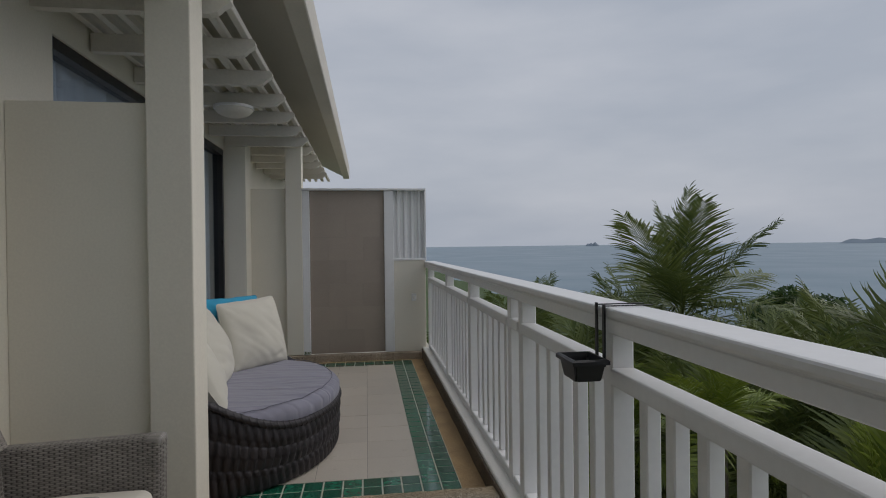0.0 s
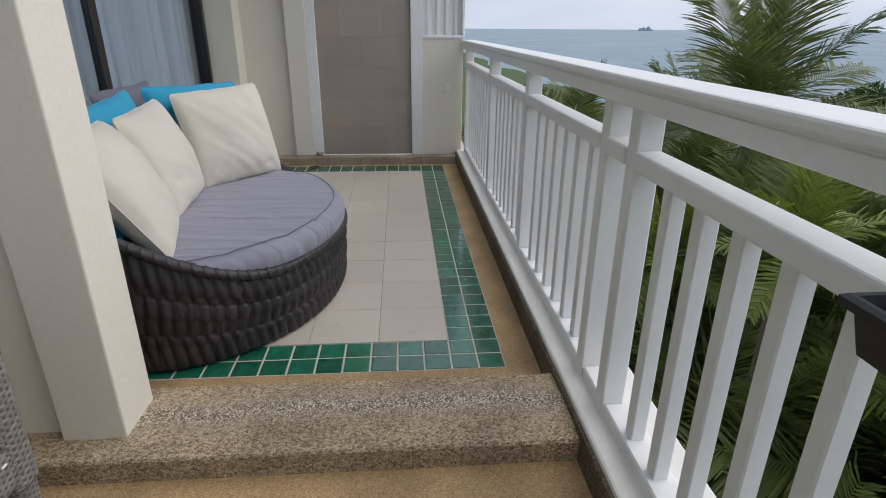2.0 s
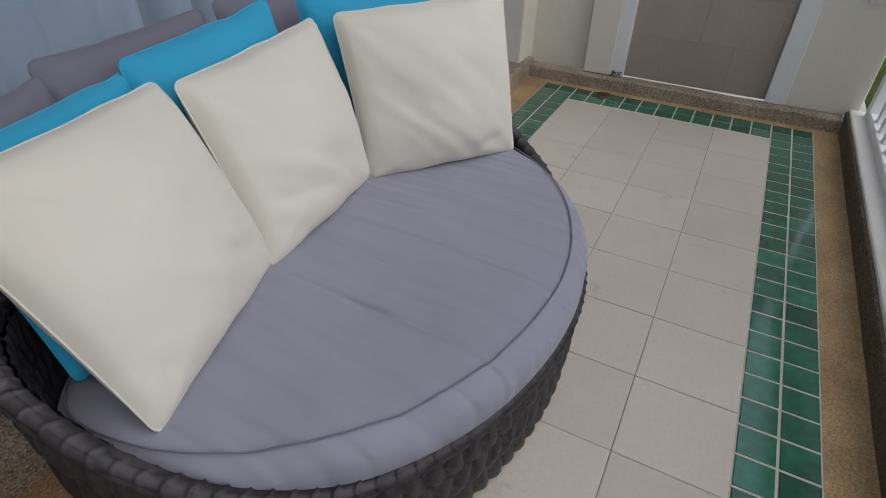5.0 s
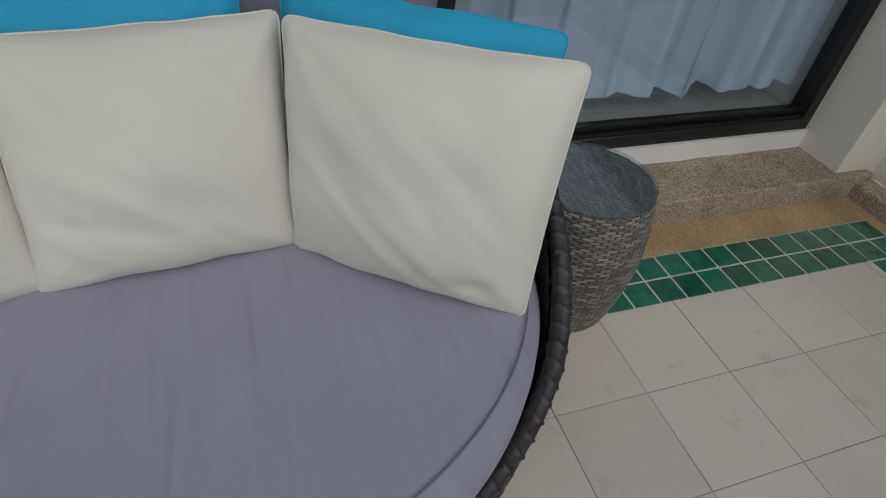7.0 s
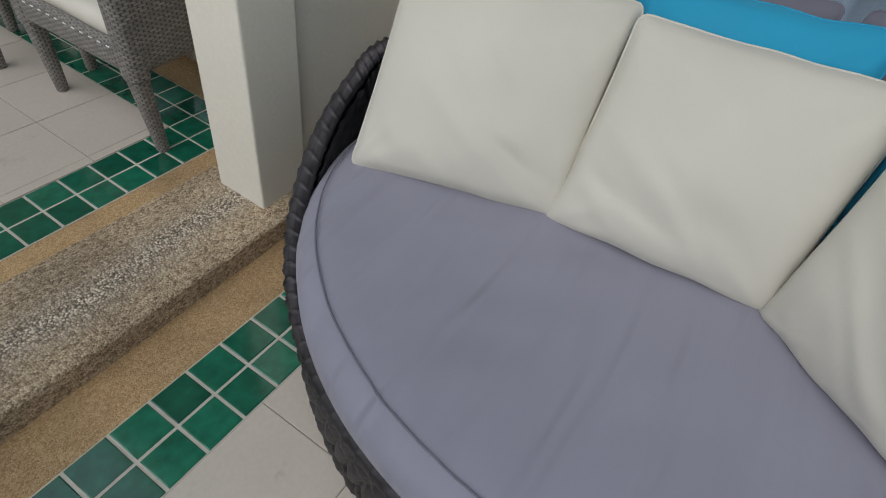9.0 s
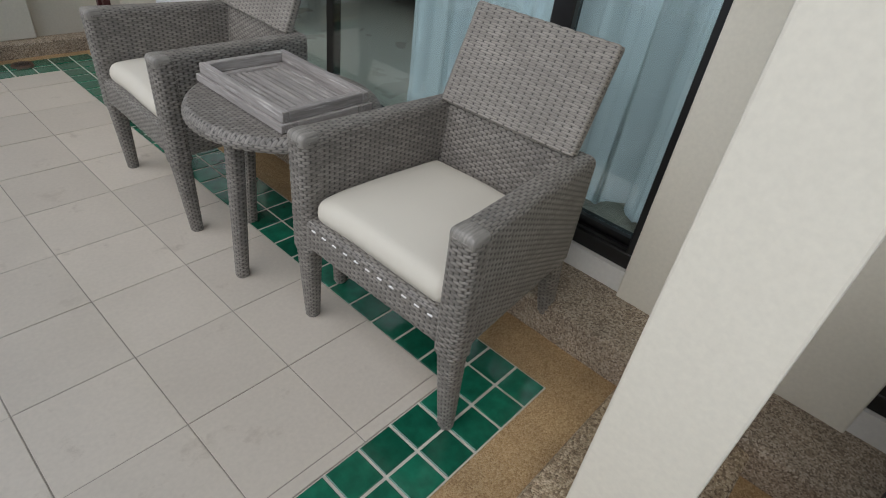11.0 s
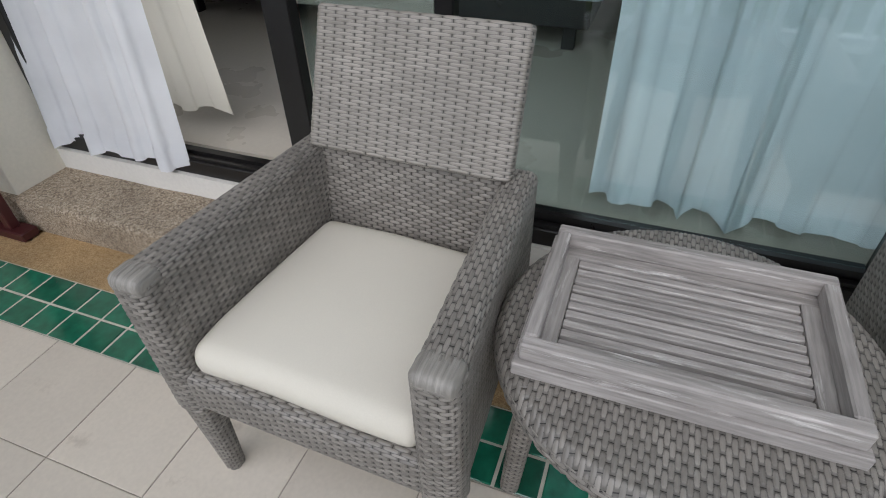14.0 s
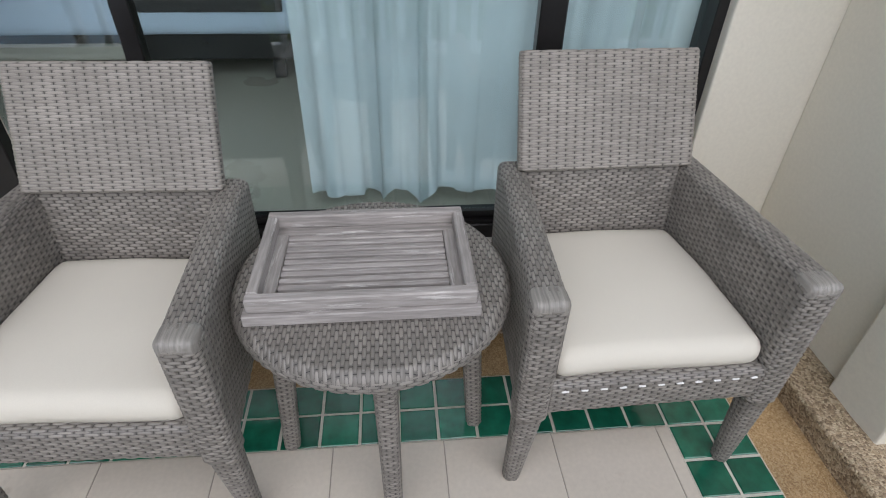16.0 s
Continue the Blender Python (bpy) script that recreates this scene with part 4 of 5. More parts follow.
def pillow(name, bl, br, tl, tr, thick, mat, label, seed, edge=None):
    """A square scatter cushion through four corners, puffed, with pulled corners, creases and a piped seam."""
    bl, br, tl, tr = (Vector(q) for q in (bl, br, tl, tr))
    nrm = (br - bl).cross(tl - bl).normalized()
    n = 40
    ob = base(name)
    vs, fs = [], []
    for side in (1, -1):
        for j in range(n + 1):
            for i in range(n + 1):
                s, t = i / n, j / n
                e = min(s, 1 - s, t, 1 - t)
                pull = 0.026
                ca, cb = abs(2 * s - 1) - 0.91, abs(2 * t - 1) - 0.91
                if ca > 0 and cb > 0:
                    k = max(ca, cb) / math.hypot(ca, cb)
                    s, t = 0.5 + math.copysign(0.455 + ca * k / 2, s - 0.5), 0.5 + math.copysign(0.455 + cb * k / 2, t - 0.5)
                ss = s + pull * (0.5 - s) * 4 * t * (1 - t) * (1 if abs(s - 0.5) > 0.3 else 0.6)
                tt = t + pull * (0.5 - t) * 4 * s * (1 - s)
                q = (bl * (1 - ss) + br * ss) * (1 - tt) + (tl * (1 - ss) + tr * ss) * tt
                puff = (16 * s * (1 - s) * t * (1 - t)) ** 0.46 if e > 0 else 0
                d = thick / 2 * puff
                w = noise.noise(Vector((s * 3.1 + seed * 7, t * 3.1, side))) * 0.015 * puff
                cr = noise.noise(Vector(((s - t) * 2 + seed, (s + t) * 9 + seed, side * 2))) * 0.011 * puff * (1.2 - t)
                for cs, ct in ((0, 0), (1, 0), (0, 1), (1, 1)):
                    rho, th = math.hypot(s - cs, t - ct), math.atan2(abs(t - ct), abs(s - cs) + 1e-6)
                    cr += 0.015 * math.sin(th * 11 + seed * 3 + cs * 2 + ct) * math.exp(-rho / 0.17) * min(1, rho * 9) * puff
                # a soft pinch above the lower edge
                cr -= 0.007 * math.exp(-((t - 0.22 - 0.12 * math.sin(s * 3 + seed)) / 0.035) ** 2) * math.exp(-((s - 0.25 - 0.5 * (seed % 2)) / 0.2) ** 2)
                edge_wave = 0.006 * noise.noise(Vector((s * 5 + seed, t * 5, 3)))
                vs.append(q + nrm * side * (d + w + cr) + (tl - bl).normalized() * edge_wave)
    m = (n + 1) ** 2
    for side in (0, 1):
        for j in range(n):
            for i in range(n):
                a = side * m + j * (n + 1) + i
                f = (a, a + 1, a + n + 2, a + n + 1)
                fs.append(f if side == 0 else f[::-1])
    cover = shaped("cover", vs, fs, mat, ob)
    rim = [vs[i] for i in range(n)] + [vs[j * (n + 1) + n] for j in range(n)] + [vs[n * (n + 1) + n - i] for i in range(n)] + [vs[(n - j) * (n + 1)] for j in range(n)]
    pipe("piping", rim, 0.0024, edge or mat, ob, 6, True)
    return tagged(ob, label, "cushion")


iv = "ivory square scatter cushion with piped edge leaning on the daybed"
front = [((-1.232, 0.112, 0.43), (-1.395, 0.60, 0.435), (-1.525, 0.055, 0.875), (-1.62, 0.575, 0.87)),
         ((-1.378, 0.578, 0.435), (-1.432, 1.088, 0.43), (-1.572, 0.578, 0.870), (-1.605, 1.10, 0.895)),
         ((-1.425, 1.068, 0.43), (-1.108, 1.505, 0.425), (-1.535, 1.10, 0.912), (-1.232, 1.59, 0.925))]
for k, c in enumerate(front):
    pillow("scatter_cushion", *c, 0.21, IVORY, iv, k + 1)
bl = "turquoise square scatter cushion standing behind an ivory one"
mid_row = [((-1.41, 0.10, 0.48), (-1.53, 0.51, 0.45), (-1.615, 0.10, 0.868), (-1.70, 0.56, 0.882)),
           ((-1.53, 0.53, 0.45), (-1.57, 1.03, 0.45), (-1.70, 0.55, 0.905), (-1.70, 1.03, 0.945)),
           ((-1.57, 1.08, 0.45), (-1.27, 1.52, 0.44), (-1.67, 1.11, 0.945), (-1.355, 1.61, 0.93))]
for k, c in enumerate(mid_row):
    pillow("scatter_cushion", *c, 0.14, BLUE, bl, k + 5)
gr = "grey back cushion propped against the window"
back_row = [((-1.56, 0.0, 0.45), (-1.67, 0.42, 0.45), (-1.72, 0.05, 0.85), (-1.83, 0.46, 0.88)),
            ((-1.68, 0.44, 0.45), (-1.70, 0.92, 0.45), (-1.84, 0.44, 0.905), (-1.84, 0.92, 0.925)),
            ((-1.70, 0.95, 0.45), (-1.66, 1.42, 0.45), (-1.84, 0.96, 0.935), (-1.79, 1.50, 0.94))]
for k, c in enumerate(back_row):
    pillow("back_cushion", *c, 0.14, GREYC, gr, k + 9)


# ---- wicker stool ----
def stool():
    st = tagged(base("wicker_stool", (-1.50, 1.88, 0)), "barrel-shaped dark wicker stool with a glass top", "stool")

    def barrel(U, V):
        a = U * 2 * np.pi
        r = 0.145 + 0.055 * np.sin(np.pi * np.clip(V * 0.70 + 0.12, 0, 1))
        return np.stack([r * np.cos(a), r * np.sin(a), 0.008 + 0.455 * V], -1)
    woven("body", barrel, 360, 190, 1.2, 0.44, 0.0035, STOOLW, st, 0.036, 0.0078)

    vs, fs, uv = [], [], []
    n = 130
    for j in range(n):
        for i in range(n):
            x, y = (i / (n - 1) - 0.5) * 0.352, (j / (n - 1) - 0.5) * 0.352
            k = max(abs(x), abs(y)) / max(math.hypot(x, y), 1e-9)
            h = float(weave_height(np.array(x + 1), np.array(y + 1), 0.036, 0.0078))
            vs.append((x * k, y * k, 0.461 + 0.0016 * h))
            uv.append((x + 1, y + 1))
    for j in range(n - 1):
        for i in range(n - 1):
            a = j * n + i
            fs.append((a, a + 1, a + n + 1, a + n))
    shaped("top", vs, fs, STOOLW, st, uv)
    bm = bmesh.new()
    bmesh.ops.create_cone(bm, cap_ends=True, segments=48, radius1=0.180, radius2=0.180, depth=0.006, matrix=Matrix.Translation((0, 0, 0.470)))
    part("glass_top", bm, TOPGLASS, st, "clear round glass disc")
    return st


stool()


# ---- wicker armchairs ----
def armchair():
    """Faces local +x; its middle at the origin on the floor. The arms spread towards the front."""
    ch = base("armchair")
    for s in (-1, 1):
        y, yb = s * 0.268, s * 0.234
        woven_bar("armrest", (-0.252, yb, 0.462), (0.262, y, 0.466), (0, 1, 0), 0.062, 0.332, 0.066, 0.332, 0.018, ARMW, ch, swap=True, cu=0.030, cv=0.0074)
        woven_bar("arm_front", (0.256, y, 0.28), (0.262, y, 0.618), (0, 1, 0), 0.072, 0.066, 0.072, 0.066, 0.022, ARMW, ch, cu=0.030, cv=0.0074)
        bm = bmesh.new()
        add_box(bm, (0.236, y - 0.0365, 0.596), (0.2965, y + 0.0365, 0.6345), 0.016, 4)
        part("arm_cap", bm, STRAP, ch, "smooth strands folded over the arm's front", smooth=True)
        woven_bar("leg", (0.242, s * 0.281, 0.0), (0.258, y, 0.31), (0, 1, 0), 0.036, 0.036, 0.060, 0.056, 0.016, ARMW, ch, cu=0.030, cv=0.0074)
        woven_bar("leg", (-0.282, s * 0.246, 0.0), (-0.225, s * 0.234, 0.31), (0, 1, 0), 0.036, 0.036, 0.056, 0.054, 0.016, ARMW, ch, cu=0.030, cv=0.0074)
        slab("foot_pad", (0.227, s * 0.281 - 0.014, -0.001), (0.257, s * 0.281 + 0.014, 0.008), PLASTIC, ch)
    woven_bar("seat_frame", (0.258, -0.236, 0.348), (0.258, 0.236, 0.348), (1, 0, 0), 0.055, 0.092, 0.055, 0.092, 0.014, ARMW, ch, swap=True, cu=0.030, cv=0.0074)
    slab("seat_deck", (-0.22, -0.215, 0.31), (0.24, 0.215, 0.376), DAYW, ch)
    woven_bar("lower_back", (-0.208, 0, 0.31), (-0.232, 0, 0.632), (0, 1, 0), 0.43, 0.05, 0.43, 0.05, 0.02, ARMW, ch, cu=0.030, cv=0.0074)
    woven_bar("backrest", (-0.205, 0, 0.630), (-0.312, 0, 0.890), (0, 1, 0), 0.452, 0.036, 0.448, 0.032, 0.014, WICKER, ch)
    return ch


def seat_cushion():
    """A loose box cushion, narrower at the back, with rounded corners and a domed top."""
    bm = bmesh.new()
    add_box(bm, (-0.180, -0.236, 0.377), (0.272, 0.236, 0.452), 0.034, 5)
    bmesh.ops.subdivide_edges(bm, edges=[e for e in bm.edges if e.calc_length() > 0.25], cuts=16, use_grid_fill=True)
    for v in bm.verts:
        if v.co.z > 0.385:
            q = max(0, 1 - ((v.co.x - 0.046) / 0.25) ** 2) * max(0, 1 - (v.co.y / 0.26) ** 2)
            v.co.z += 0.022 * q ** 0.5 + noise.noise(v.co * 6) * 0.003
        v.co.y *= 0.985 - 0.13 * max(0, (0.18 - v.co.x) / 0.36)
        v.co.xy *= 1 + 0.02 * noise.noise(v.co * 5)
    return part("seat_cushion", bm, SEAT, smooth=True)


chair_a = tagged(armchair(), "grey woven wicker armchair with high back", "armchair", "armchairs by the table")
POSE_A, POSE_B = pose(-1.466, -2.236, 0, 0, 0, -1.8), pose(-1.515, -1.064, 0, 0, 0, 1.2)
chair_a.matrix_world = POSE_A
chair_b = copy_thing(chair_a, POSE_B)
for k in range(11):
    bm = bmesh.new()
    add_box(bm, (0.282, -0.215 + 0.042 * k, 0.372), (0.2905, -0.199 + 0.042 * k, 0.3765), 0.0015)
    part("lacing", bm, LACE, chair_b, "bare white strand on the seat's front edge")
for k in range(7):
    bm = bmesh.new()
    add_box(bm, (-0.305, -0.06 + 0.030 * k, 0.890), (-0.296, -0.045 + 0.030 * k, 0.8955), 0.0015)
    part("lacing", bm, LACE, chair_b, "bare white strand on the backrest's top edge")
cush = tagged(seat_cushion(), "cream fabric seat cushion lying on the wicker armchair", "seat cushion", "armchair cushions")
cush.matrix_world = POSE_A
copy_thing(cush, POSE_B)


# ---- round wicker table and tray ----
def side_table():
    tb = tagged(base("side_table", (-1.415, -1.657, 0)), "round grey wicker side table", "table")
    n, R = 260, 0.29
    vs, fs, uv = [], [], []
    for j in range(n):
        for i in range(n):
            x, y = (i / (n - 1) - 0.5) * 2 * R, (j / (n - 1) - 0.5) * 2 * R
            # square grid laid onto the disc
            m = max(abs(x), abs(y))
            k = m / max(math.hypot(x, y), 1e-9)
            x, y = x * k, y * k
            r = math.hypot(x, y) / R
            h = float(weave_height(np.array(x + 1), np.array(y + 1), 0.030, 0.0074))
            z = 0.564 + 0.0032 * h - 0.02 * max(0, (r - 0.93) / 0.07) ** 2
            vs.append((x, y, z))
            uv.append((x + 1, y + 1))
    for j in range(n - 1):
        for i in range(n - 1):
            a = j * n + i
            fs.append((a, a + 1, a + n + 1, a + n))
    shaped("tabletop", vs, fs, ARMW, tb, uv)

    def edge(U, V):
        a = U * 2 * np.pi
        r = R - 0.004 + 0.004 * np.sin(np.pi * V) - 0.05 * np.clip((0.3 - V) / 0.3, 0, 1)
        return np.stack([r * np.cos(a), r * np.sin(a), 0.519 + 0.03 * V], -1)
    woven("edge", edge, 330, 14, 1.8, 0.034, 0.003, ARMW, tb, 0.030, 0.0074)
    bm = bmesh.new()
    bmesh.ops.create_cone(bm, cap_ends=True, segments=40, radius1=0.24, radius2=0.27, depth=0.03, matrix=Matrix.Translation((0, 0, 0.526)))
    part("underside", bm, DAYW, tb)
    for a in (0, 90, 180, 270):
        c, s = math.cos(radians(a + 5)), math.sin(radians(a + 5))
        woven_bar("leg", (0.215 * c, 0.245 * s, 0), (0.19 * c, 0.21 * s, 0.529), (1, 0, 0), 0.036, 0.036, 0.046, 0.046, 0.015, ARMW, tb, cu=0.030, cv=0.0074)
    return tb


side_table()


def tray():
    x0, x1, y0, y1, z = -1.566, -1.268, -1.886, -1.456, 0.5685
    tr = tagged(base("wooden_tray"), "limed grey slatted wooden tray lying on the wicker table", "tray")
    for x in (x0 + 0.012, x1 - 0.012):
        slab("long_side", (x - 0.011, y0, z + 0.024), (x + 0.011, y1, z + 0.057), TRAYW, tr, bevel=0.003)
    for y in (y0 + 0.011, y1 - 0.011):
        slab("short_side", (x0 + 0.023, y - 0.011, z + 0.024), (x1 - 0.023, y + 0.011, z + 0.057), TRAYX, tr, bevel=0.003)
    slab("base_frame", (x0 - 0.008, y0 - 0.008, z), (x0 + 0.045, y1 + 0.008, z + 0.024), TRAYW, tr, bevel=0.002)
    slab("base_frame", (x1 - 0.045, y0 - 0.008, z), (x1 + 0.008, y1 + 0.008, z + 0.024), TRAYW, tr, bevel=0.002)
    slab("base_frame", (x0 + 0.045, y0 - 0.008, z), (x1 - 0.045, y0 + 0.045, z + 0.024), TRAYX, tr, bevel=0.002)
    slab("base_frame", (x0 + 0.045, y1 - 0.045, z), (x1 - 0.045, y1 + 0.008, z + 0.024), TRAYX, tr, bevel=0.002)
    n = 10
    w = (x1 - x0 - 0.09) / n
    rr = random.Random(4)
    for k in range(n):
        a = x0 + 0.045 + w * k
        slab("slat", (a + 0.0034, y0 + 0.046, z + 0.001), (a + w - 0.0034, y1 - 0.046, z + 0.0215 + rr.uniform(-0.001, 0.0015)), TRAYW, tr, bevel=0.0015)


tray()


# ---- towel rack ----
def towel_rack():
    rk = tagged(base("towel_rack"), "dark red wooden towel rack beside the end wall", "towel rack")
    for x in (-1.715, -0.98):
        slab("foot", (x - 0.035, -4.01, 0), (x + 0.03, -3.776, 0.035), RACKW, rk, bevel=0.004)
        for y in (-3.936, -3.851):
            slab("upright", (x - 0.018, y - 0.017, 0.035), (x + 0.018, y + 0.017, 0.86), RACKW, rk, bevel=0.003)
        slab("head", (x - 0.02, -3.966, 0.86), (x + 0.02, -3.821, 0.89), RACKW, rk, bevel=0.003)
    for y, z in ((-3.896, 0.66), (-3.896, 0.57), (-3.896, 0.85)):
        slab("crossbar", (-1.70, y - 0.012, z - 0.018), (-1.0, y + 0.012, z + 0.018), RACKW, rk, bevel=0.003)


towel_rack()


def drain(x, y):
    d = tagged(base("floor_drain", (x, y, -0.002)), "small rusty round floor drain among the tiles", "drain")
    bm = bmesh.new()
    bmesh.ops.create_cone(bm, cap_ends=True, segments=24, radius1=0.058, radius2=0.05, depth=0.012, matrix=Matrix.Translation((0, 0, 0.006)))
    part("plate", bm, RUST, d)
    for k in range(5):
        slab("slot", (-0.035, -0.026 + 0.012 * k, 0.011), (0.035, -0.021 + 0.012 * k, 0.0132), BLACK, d)


drain(-1.195, 3.34)
drain(-1.24, -3.89)

# a weed at the foot of the far frame
vs, fs = [], []
rr = random.Random(6)
for k in range(26):
    c = Vector((-1.17 + rr.uniform(-0.03, 0.03), Y_FAR - 0.03 + rr.uniform(-0.01, 0.01), 0.075 + rr.uniform(0, 0.035)))
    d, u = Vector((rr.uniform(-1, 1), rr.uniform(-1, 1), rr.uniform(0, 1))).normalized() * 0.012, Vector((rr.uniform(-1, 1), rr.uniform(-1, 1), 1)).normalized() * 0.006
    vs += [c - d, c + u, c + d, c - u]
    fs.append((4 * k, 4 * k + 1, 4 * k + 2, 4 * k + 3))
tagged(shaped("weed", vs, fs, SHRUB, smooth=False), "tiny green weed growing at the frame's foot", "weed")


# ---- garden, sea, distance ----
SEA_Z = -13.0
n = 90
vs, fs = [], []
for j in range(n + 1):
    for i in range(n + 1):
        s, t = i / n * 2 - 1, j / n * 2 - 1
        x, y = 25 + math.copysign(abs(s) ** 3, s) * 900, math.copysign(abs(t) ** 3, t) * 1200
        z = -9.5 - max(0, x - 4) * 0.10 + noise.noise(Vector((x * 0.08, y * 0.08, 0))) * 0.9
        vs.append((x, y, max(z, -18)))
for j in range(n):
    for i in range(n):
        a = j * (n + 1) + i
        fs.append((a, a + 1, a + n + 2, a + n + 1))
structure(shaped("ground", vs, fs, GRASS), "grassy garden slope below the terrace", "ground")
structure(shaped("water", [(-2000, -4900, SEA_Z), (4900, -4900, SEA_Z), (4900, 4900, SEA_Z), (-2000, 4900, SEA_Z)], [(0, 1, 2, 3)], SEA, smooth=False), "calm grey-blue sea under cloud", "sea")


def island(name, cx, cy, length, height, label, seed):
    vs, fs, n = [], [], 40
    d = Vector((-cy, cx, 0)).normalized()
    for i in range(n + 1):
        s = i / n
        h = height * (math.sin(math.pi * s) ** 0.6) * (0.7 + 0.6 * noise.noise(Vector((s * 5, seed, 0)))) + 0.5
        c = Vector((cx, cy, SEA_Z)) + d * (s - 0.5) * length
        o = Vector((cx, cy, 0)).normalized() * length * 0.2
        vs += [c - o, c + Vector((0, 0, h)), c + o]
    for i in range(n):
        a = 3 * i
        fs += [(a, a + 3, a + 4, a + 1), (a + 1, a + 4, a + 5, a + 2)]
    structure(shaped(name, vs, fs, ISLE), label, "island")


def far_at(px_yaw, dist):
    return math.sin(radians(px_yaw)) * dist, math.cos(radians(px_yaw)) * dist


island("backdrop_islet", *far_at(23.0, 3200), 75, 26, "small islet on the horizon, tinted blue-grey for haze", 2)
island("backdrop_headland", *far_at(47.0, 3400), 420, 38, "low headland on the horizon, tinted blue-grey for haze", 5)


def frond_mesh(name, L, droop, seed, pairs=58, width=1.1, mat=None, wide=0.028):
    """A feather palm leaf along +x: a drooping midrib with two rows of narrow leaflets."""
    r = random.Random(seed)
    vs, fs = [], []

    def rib(s):
        return Vector((L * (s - 0.10 * droop * s * s), 0.03 * math.sin(3 * s), L * (0.22 * s - droop * s * s * 0.55)))
    m = 12
    for i in range(m + 1):
        s = i / m
        c, w = rib(s), 0.03 * (1 - 0.9 * s)
        vs += [c + Vector((0, -w, 0)), c + Vector((0, 0, w)), c + Vector((0, w, 0)), c + Vector((0, 0, -w))]
    for i in range(m):
        for k in range(4):
            fs.append((4 * i + k, 4 * i + (k + 1) % 4, 4 * i + 4 + (k + 1) % 4, 4 * i + 4 + k))
    for i in range(pairs):
        s = 0.12 + 0.88 * i / (pairs - 1)
        ll = width * (math.sin(math.pi * min(1, (s + 0.08) ** 0.75)) ** 0.6 * 0.8 + 0.34) * r.uniform(0.7, 1.2)
        for side in (-1, 1):
            c = rib(s)
            fwd = (rib(min(1, s + 0.02)) - rib(s - 0.02)).normalized()
            out = Vector((0, side, 0))
            d = (out * 0.78 + fwd * 0.62 + Vector((0, 0, 0.18 + r.uniform(-0.3, 0.2)))).normalized()
            q1 = c + d * ll * 0.5
            q2 = c + d * ll * 0.87 + Vector((0, 0, -0.12 * ll))
            q3 = q2 + (d * 0.8 + Vector((0, 0, -0.45))).normalized() * ll * 0.22
            w = fwd * wide
            b = len(vs)
            vs += [c - w * 0.5, c + w * 0.5, q1 + w, q1 - w, q2 + w * 0.7, q2 - w * 0.7, q3]
            fs += [(b, b + 1, b + 2, b + 3), (b + 3, b + 2, b + 4, b + 5), (b + 5, b + 4, b + 6)]
    me = bpy.data.meshes.new(name)
    me.from_pydata([tuple(v) for v in vs], [], fs)
    me.materials.append(mat or FROND)
    return me


FRONDS = [frond_mesh("frond", 3.5, 0.55, 1), frond_mesh("frond", 3.3, 0.95, 2), frond_mesh("frond", 3.6, 0.25, 3), frond_mesh("frond", 3.2, 1.35, 4)]

YOUNG = [frond_mesh("frond", 3.0, d, 11 + k, 34, 1.0, LIME, 0.05) for k, d in enumerate((0.4, 0.7, 0.15, 1.0))]


def palm(x, y, z, foot, seed, count=20, size=1.0, label="coconut palm with feathery green fronds", leaves=FRONDS):
    r = random.Random(seed)
    p = tagged(base("palm_tree", (x, y, z)), label, "palm tree", "palms in the garden")
    lean = Vector((r.uniform(-0.6, 0.6), r.uniform(-0.6, 0.6), 0))
    pts = [lean * (1 - k / 9) ** 1.5 * 2 + Vector((0, 0, (foot - z) * (1 - k / 9))) for k in range(10)]
    pipe("trunk", pts, [0.17 - 0.05 * k / 9 for k in range(10)], BARK, p, 10)
    for k in range(count):
        az = k * 137.5 + r.uniform(-14, 14)
        age = k / count
        pitch = 74 - 104 * age + r.uniform(-8, 8)
        var = 2 if age < 0.3 else 0 if age < 0.6 else 1 if age < 0.85 else 3
        ob = new("frond", leaves[var])
        ob.parent = p
        ob.matrix_basis = pose(0, 0, 0, 0, 0, az) @ pose(0, 0, 0, r.uniform(-18, 18), -pitch, 0) @ Matrix.Scale(size * r.uniform(0.85, 1.1), 4)
    return p


def polar(yaw, dist):
    """A place by its bearing from the walk's start and its distance."""
    return -0.49 + math.sin(radians(yaw)) * dist, -2.88 + math.cos(radians(yaw)) * dist


def ground_z(x):
    return -9.5 - max(0, x - 4) * 0.10


